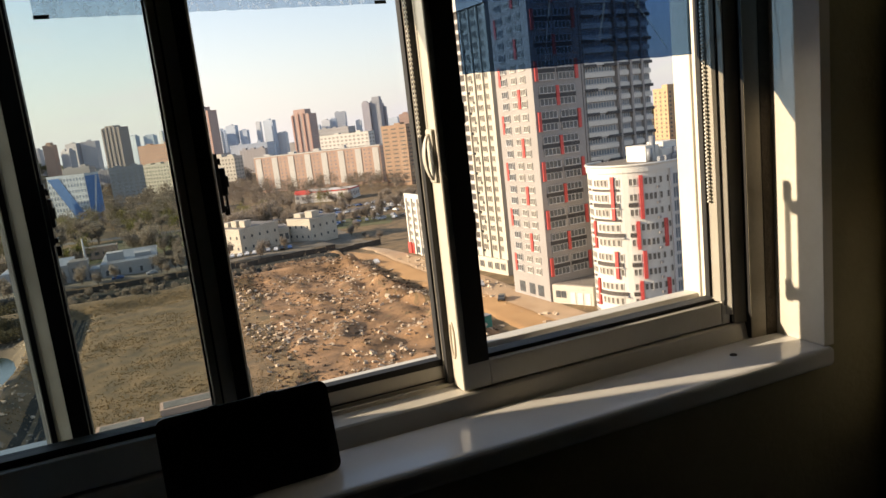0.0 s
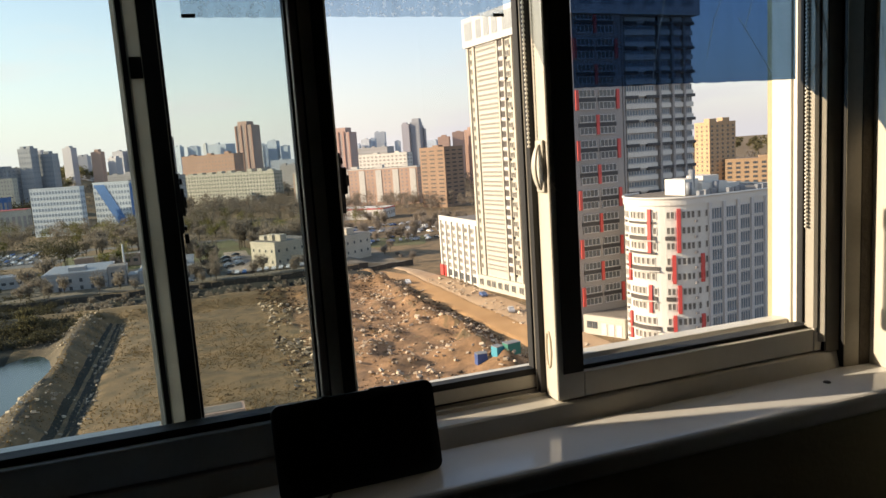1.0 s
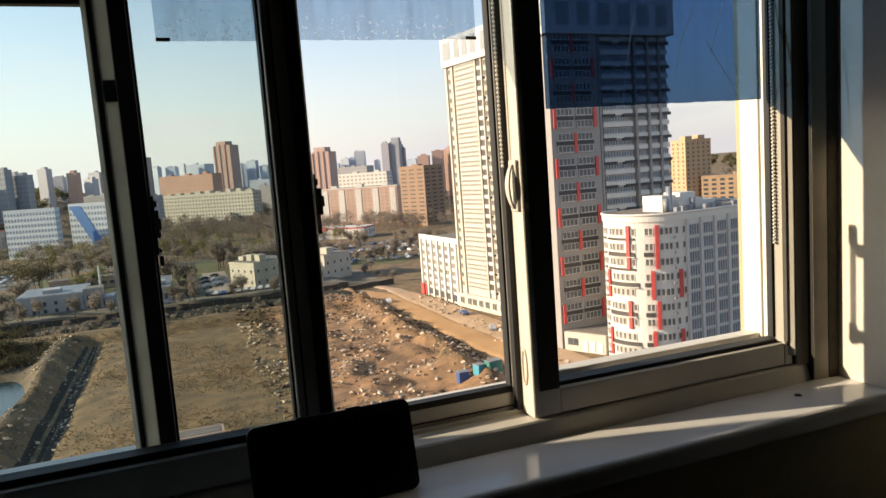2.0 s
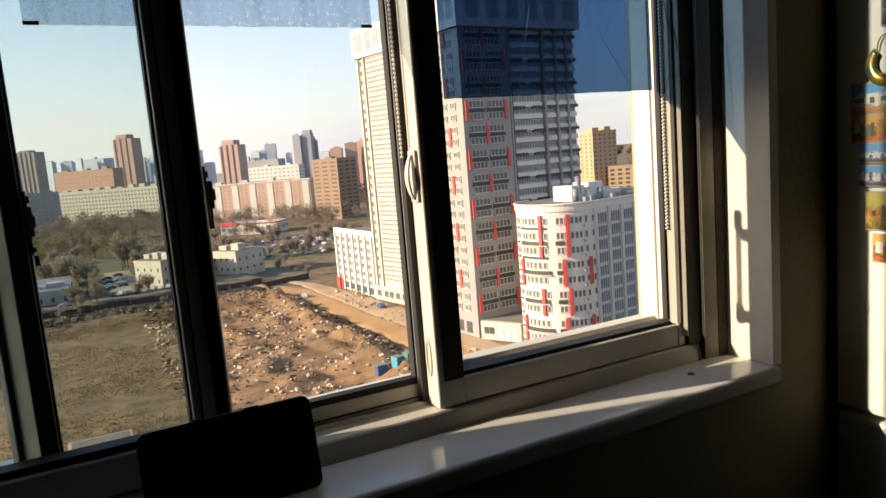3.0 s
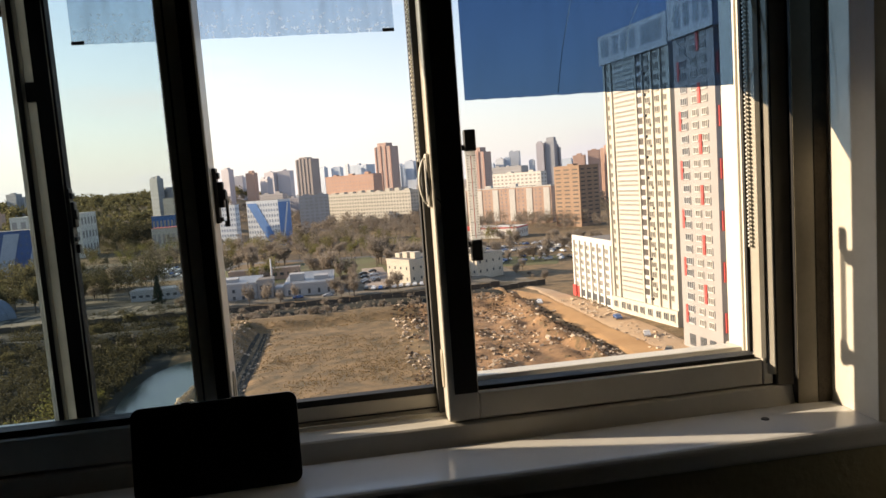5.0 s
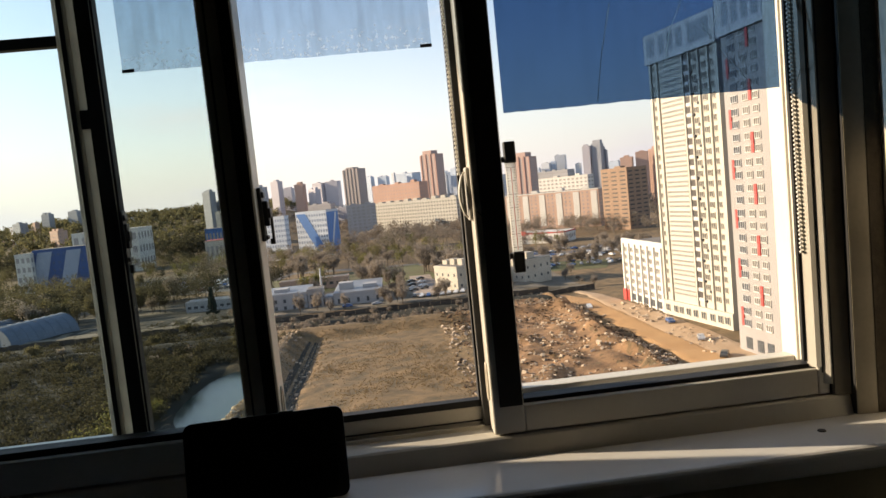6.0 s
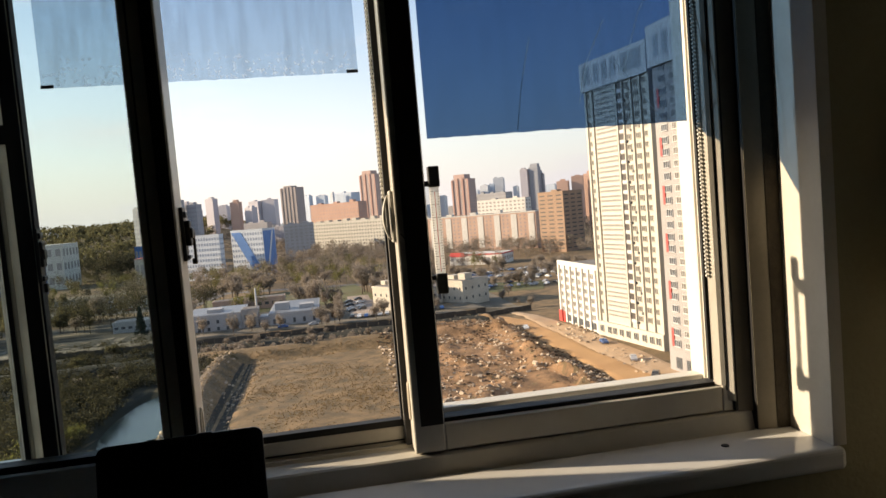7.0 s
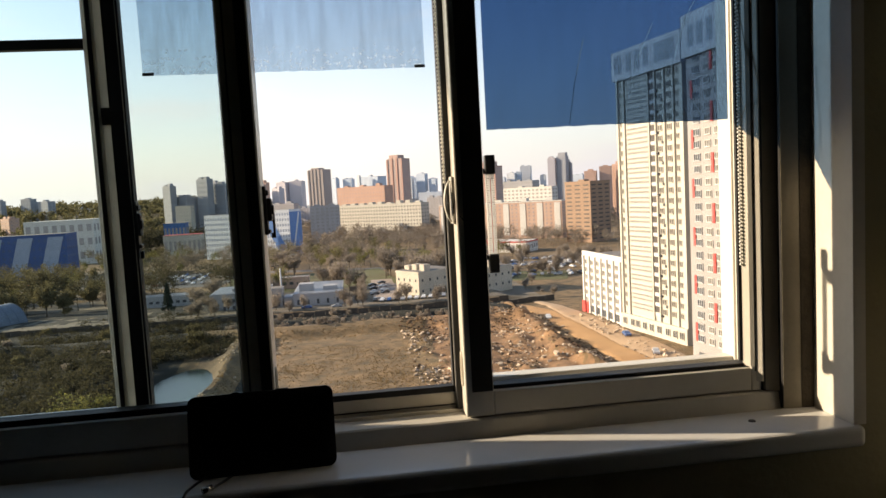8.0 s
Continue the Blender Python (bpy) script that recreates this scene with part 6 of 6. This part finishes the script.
kinds = [tree("tree", "bare brown tree in early spring light", 11, 4.2, TWIG, 1, 900, 0.45), tree("tree", "bare spreading tree in early spring", 13, 5.5, TWIG, 2, 1100, 0.45),
         tree("tree", "tree with fresh yellow-green leaves", 10, 4.5, SPRING, 3, 1300, 0.5), tree("tree", "olive green tree beside low houses", 12, 5.0, OLIVE, 4, 1500, 0.55),
         tree("tree", "low olive brown bush", 5, 3.6, OLIVE, 5, 800, 0.4), tree("spruce", "dark green spruce beside the garages", 13, 3.2, SPRUCE, 6, 1600, 0.5, True), tree("bush", "low dry scrub bush", 3.2, 2.6, TWIG, 7, 500, 0.35)]
rnd = random.Random(5)
used = set()
taken = [(20, 73, 300, 345), (-62, -4, 294, 340), (6, 21, 294, 385), (-34, 14, 372, 440), (-100, -70, 328, 348), (82, 130, 495, 532), (-126, -44, 596, 630), (-264, -190, 512, 545), (-285, -220, 645, 692), (-152, -68, 402, 488), (-45, 78, 745, 768), (-170, -128, 636, 660), (172, 200, 538, 606), (82, 184, 615, 640), (-160, -110, 278, 325), (-62, -20, 368, 382)]


def plant(which, area, n, lo=0.75, hi=1.25):
    x0, x1, y0, y1 = area
    for _ in range(n):
        x, y = rnd.uniform(x0, x1), rnd.uniform(y0, y1)
        if any(a - 2 < x < b + 2 and c - 3 < y < d + 2 for a, b, c, d in taken) or math.hypot((x + 47) / 9.6, (y - 180) / 30) < 1.1:
            continue
        k = rnd.choice(which)
        s = rnd.uniform(lo, hi)
        m = pose(x, y, GROUND + lift(x, y) - 0.1, 0, 0, rnd.uniform(0, 360)) @ Matrix.Diagonal((s, s, s * rnd.uniform(0.85, 1.15), 1))
        if k not in used:
            used.add(k)
            kinds[k].matrix_basis = m
        else:
            c = copy_thing(kinds[k], Matrix.Identity(4))
            c.matrix_basis = m


plant([0, 1, 1, 0], (-20, 60, 345, 420), 60, 0.9, 1.4)
plant([0, 1, 0, 1], (-150, 10, 380, 470), 60, 0.9, 1.3)
plant([3, 3, 1, 4], (-200, -110, 320, 420), 60)
plant([0, 4, 6], (-75, 20, 327, 345), 24)
plant([0, 1, 0, 0], (-66, 46, 276, 297), 24, 0.5, 0.8)
plant([0, 1, 0, 0], (72, 150, 345, 480), 34, 0.6, 0.9)
plant([0, 1, 1, 0], (-70, 70, 298, 350), 60, 0.7, 1.15)
plant([0, 6, 6, 1], (60, 84, 278, 345), 14, 0.4, 0.7)
plant([4, 6, 6, 4], (-150, -45, 206, 270), 24, 0.6, 1.0)
plant([2, 3], (-118, -70, 120, 150), 7, 0.5, 0.7)
plant([6], (-45, 30, 246, 268), 36, 0.5, 0.9)
plant([5], (-84, -80, 312, 318), 2, 0.9, 1.0)
# a few green trees between the low houses and the clinic
plant([2], (-50, -5, 335, 400), 8, 0.9, 1.2)


def woodland(name, label, material, areas, seed, height=10.0, per=190, size=0.7, broad=1.0):
    """A distant belt of trees: stems, and crowns of small clumps."""
    rd = random.Random(seed)
    verts, faces = [], []
    for x0, x1, y0, y1, n in areas:
        for _ in range(n):
            x, y = rd.uniform(x0, x1), rd.uniform(y0, y1)
            if any(a - 2 < x < b + 2 and c - 3 < y < d + 2 for a, b, c, d in taken):
                continue
            h = height * rd.uniform(0.7, 1.35)
            w = h * rd.uniform(0.28, 0.42) * broad
            lobes = [(rd.uniform(-0.6, 0.6) * w, rd.uniform(-0.6, 0.6) * w, h * rd.uniform(0.45, 0.9), w * rd.uniform(0.35, 0.6)) for _ in range(6)]
            b = len(verts)
            g = GROUND + (lift(x, y) - 1.5 if y > 700 else 0.0)
            verts += [(x + 0.2, y, g - 0.3), (x - 0.1, y + 0.17, g - 0.3), (x - 0.1, y - 0.17, g - 0.3), (x, y, g + h * 0.85)]
            faces += [(b, b + 1, b + 3), (b + 1, b + 2, b + 3), (b + 2, b, b + 3)]
            for _ in range(per):
                lx, ly, lz, lr = lobes[rd.randrange(6)]
                c = Vector((x + lx, y + ly, g + lz)) + Vector((rd.gauss(0, 1), rd.gauss(0, 1), rd.gauss(0, 1))) * lr * 0.6
                c.z = max(c.z, g + 0.4)
                k = size * rd.uniform(0.5, 1.2)
                u = Vector((rd.uniform(-1, 1), rd.uniform(-1, 1), rd.uniform(-1, 1))).normalized() * k
                v = u.cross(Vector((rd.uniform(-1, 1), rd.uniform(-1, 1), rd.uniform(-1, 1)))).normalized() * k * 0.5
                b = len(verts)
                verts += [c - u, c - v, c + u, c + v]
                faces.append((b, b + 1, b + 2, b + 3))
    me = bpy.data.meshes.new(name)
    me.from_pydata(verts, [], faces)
    me.materials.append(material)
    tagged(new(name, me), label, "trees", kind="stuff")


woodland("bare_woodland", "brown bare trees between the blocks of flats", TWIG, ((-70, 200, 520, 745, 210), (60, 240, 440, 615, 90), (-150, 20, 445, 595, 85), (240, 420, 520, 780, 60), (-45, 100, 640, 745, 70)), 21, 11.5, 330, 0.5)
woodland("green_woodland", "olive green trees behind the waste ground", OLIVE, ((-320, -150, 330, 512, 190), (-460, -130, 545, 850, 200), (-150, 30, 460, 595, 40), (380, 700, 480, 900, 60), (-700, -320, 500, 1200, 150)), 22, 12.0, 300, 0.55)
woodland("young_green_woodland", "fresh yellow-green trees among the bare ones", SPRING, ((-150, 30, 440, 590, 34), (-60, -32, 345, 372, 5), (-300, -120, 330, 560, 36), (20, 110, 390, 470, 10)), 23, 11.0, 380, 0.45)
woodland("pond_bushes", "yellow-green bushes on the pond bank", SPRING, ((-66, -57, 138, 172, 16), (-120, -66, 112, 135, 14)), 33, 4.5, 260, 0.3, 1.6)
woodland("tower_belt", "tall dull trees in front of the dark towers", DARK_OLIVE, ((-222, -122, 715, 752, 70), (-440, -230, 700, 770, 90)), 34, 22.0, 150, 1.2, 1.2)
woodland("willows", "broad olive-brown willows behind the hangars", DARK_OLIVE, ((-260, -105, 328, 400, 46), (-110, -60, 350, 400, 9)), 29, 14.0, 620, 0.5, 1.5)
woodland("town_trees", "dull brown trees between distant blocks", TWIG, ((-220, 420, 785, 1150, 300), (-20, 90, 690, 755, 30), (400, 760, 520, 1000, 160)), 27, 15.0, 110, 1.3)
woodland("wooded_slope", "dark olive wood below the skyline", OLIVE, ((-800, -150, 780, 1280, 800), (-1000, -140, 1200, 1750, 900)), 28, 17.0, 80, 2.2)
woodland("far_woods", "hazy woods on the horizon", OLIVE, ((-2600, -560, 1300, 2600, 420), (-700, 1200, 1750, 2600, 260), (500, 1800, 900, 2200, 240)), 25, 22.0, 50, 4.5)
woodland("scrub", "low dry scrub along the field's far edge", TWIG, ((-60, 60, 242, 272, 240), (-45, 20, 246, 270, 110)), 24, 2.0, 60, 0.32)
woodland("olive_scrub", "dark olive scrub round the pond", DARK_OLIVE, ((-165, -46, 212, 272, 620), (-165, -76, 150, 215, 420), (-135, -62, 112, 150, 300), (-78, -57, 140, 216, 260), (-60, -34, 214, 240, 60), (-170, -60, 272, 300, 110)), 26, 2.6, 100, 0.36, 2.6)


def car(paint, label):
    t = thing("car", (0, 0, GROUND - 50), label, "car", "parked cars")
    bm = bmesh.new()
    prof = [(-2.1, 0.35), (-2.15, 0.75), (-1.95, 0.95), (-1.2, 1.0), (-0.6, 1.42), (0.9, 1.45), (1.65, 1.0), (2.1, 0.92), (2.15, 0.4)]
    poly_prism(bm, prof, -0.85, 0.85)
    bmesh.ops.rotate(bm, cent=(0, 0, 0), matrix=Matrix.Rotation(radians(90), 3, "X"), verts=bm.verts)
    for v in bm.verts:
        if v.co.z > 1.2:
            v.co.y *= 0.8
    part("body", bm, paint, t)
    bm = bmesh.new()
    box(bm, -0.75, 1.15, -0.76, 0.76, 1.03, 1.36)
    part("windows", bm, PANE, t)
    for x in (-1.35, 1.35):
        for y in (-0.8, 0.8):
            bm = bmesh.new()
            tube(bm, (x, y - 0.1, 0.32), (x, y + 0.1, 0.32), 0.32, sides=12)
            part("wheel", bm, RUBBER, t)
    return t


cars = [car(mat("paint_" + n, c, rough=0.3, scale=0.5, coat=0.5), n + " passenger car parked on asphalt") for n, c in (("white", (0.75, 0.75, 0.74)), ("silver", (0.45, 0.46, 0.48)), ("dark", (0.04, 0.045, 0.05)), ("blue", (0.05, 0.12, 0.3)), ("red", (0.4, 0.05, 0.04)))]
spots = [(-146 + 5.2 * i, 425 + 9 * j, 80) for j in range(7) for i in range(14) if rnd.random() < 0.75]
spots += [(75 + rnd.uniform(0, 60), 350 + rnd.uniform(0, 90), rnd.uniform(0, 180)) for _ in range(95)]
spots += [(8 + 2.9 * i, 293.5 + rnd.uniform(-1, 1), 80) for i in range(14)] + [(8.5 + 5 * (i % 2), 318 + i * 7, 20) for i in range(8)]
spots += [(78.5, 176, 70), (80, 200, 85), (76, 158, 60), (66, 236, 80), (-20, 287, 4), (-8, 286, 3)]
for i, (x, y, rz) in enumerate(spots):
    m = pose(x, y, GROUND + max(0, lift(x, y)) + 0.2, 0, 0, rz + rnd.uniform(-4, 4))
    if i < len(cars):
        cars[i].matrix_basis = m
    else:
        copy_thing(cars[rnd.choice((0, 0, 0, 1, 1, 1, 2, 2, 3))], m)


def container(x, y, rz, w, l, material, label):
    t = thing("container", (x, y, GROUND + lift(x, y)), label, "container", "site containers", rz=rz)
    part_box("body", -l / 2, l / 2, -w / 2, w / 2, -0.6, 1.9, material, t)
    part_box("roof", -l / 2 - 0.05, l / 2 + 0.05, -w / 2 - 0.05, w / 2 + 0.05, 1.9, 2.02, METAL_M, t)
    part_box("door", l / 2, l / 2 + 0.06, -w / 2 + 0.3, w / 2 - 0.3, 0.2, 1.7, METAL_M, t)


container(58.0, 130.5, 10, 2.0, 3.2, mat("green_sheet", (0.03, 0.18, 0.13), rough=0.6, scale=0.5), "green site container on the spoil")
container(55.2, 131.5, 15, 2.0, 1.8, mat("teal_sheet", (0.05, 0.28, 0.36), rough=0.6, scale=0.5), "bright teal site container on the spoil")
container(52.2, 133.5, 0, 1.9, 2.2, mat("navy_sheet", (0.04, 0.08, 0.22), rough=0.6, scale=0.5), "navy blue site container on the spoil")
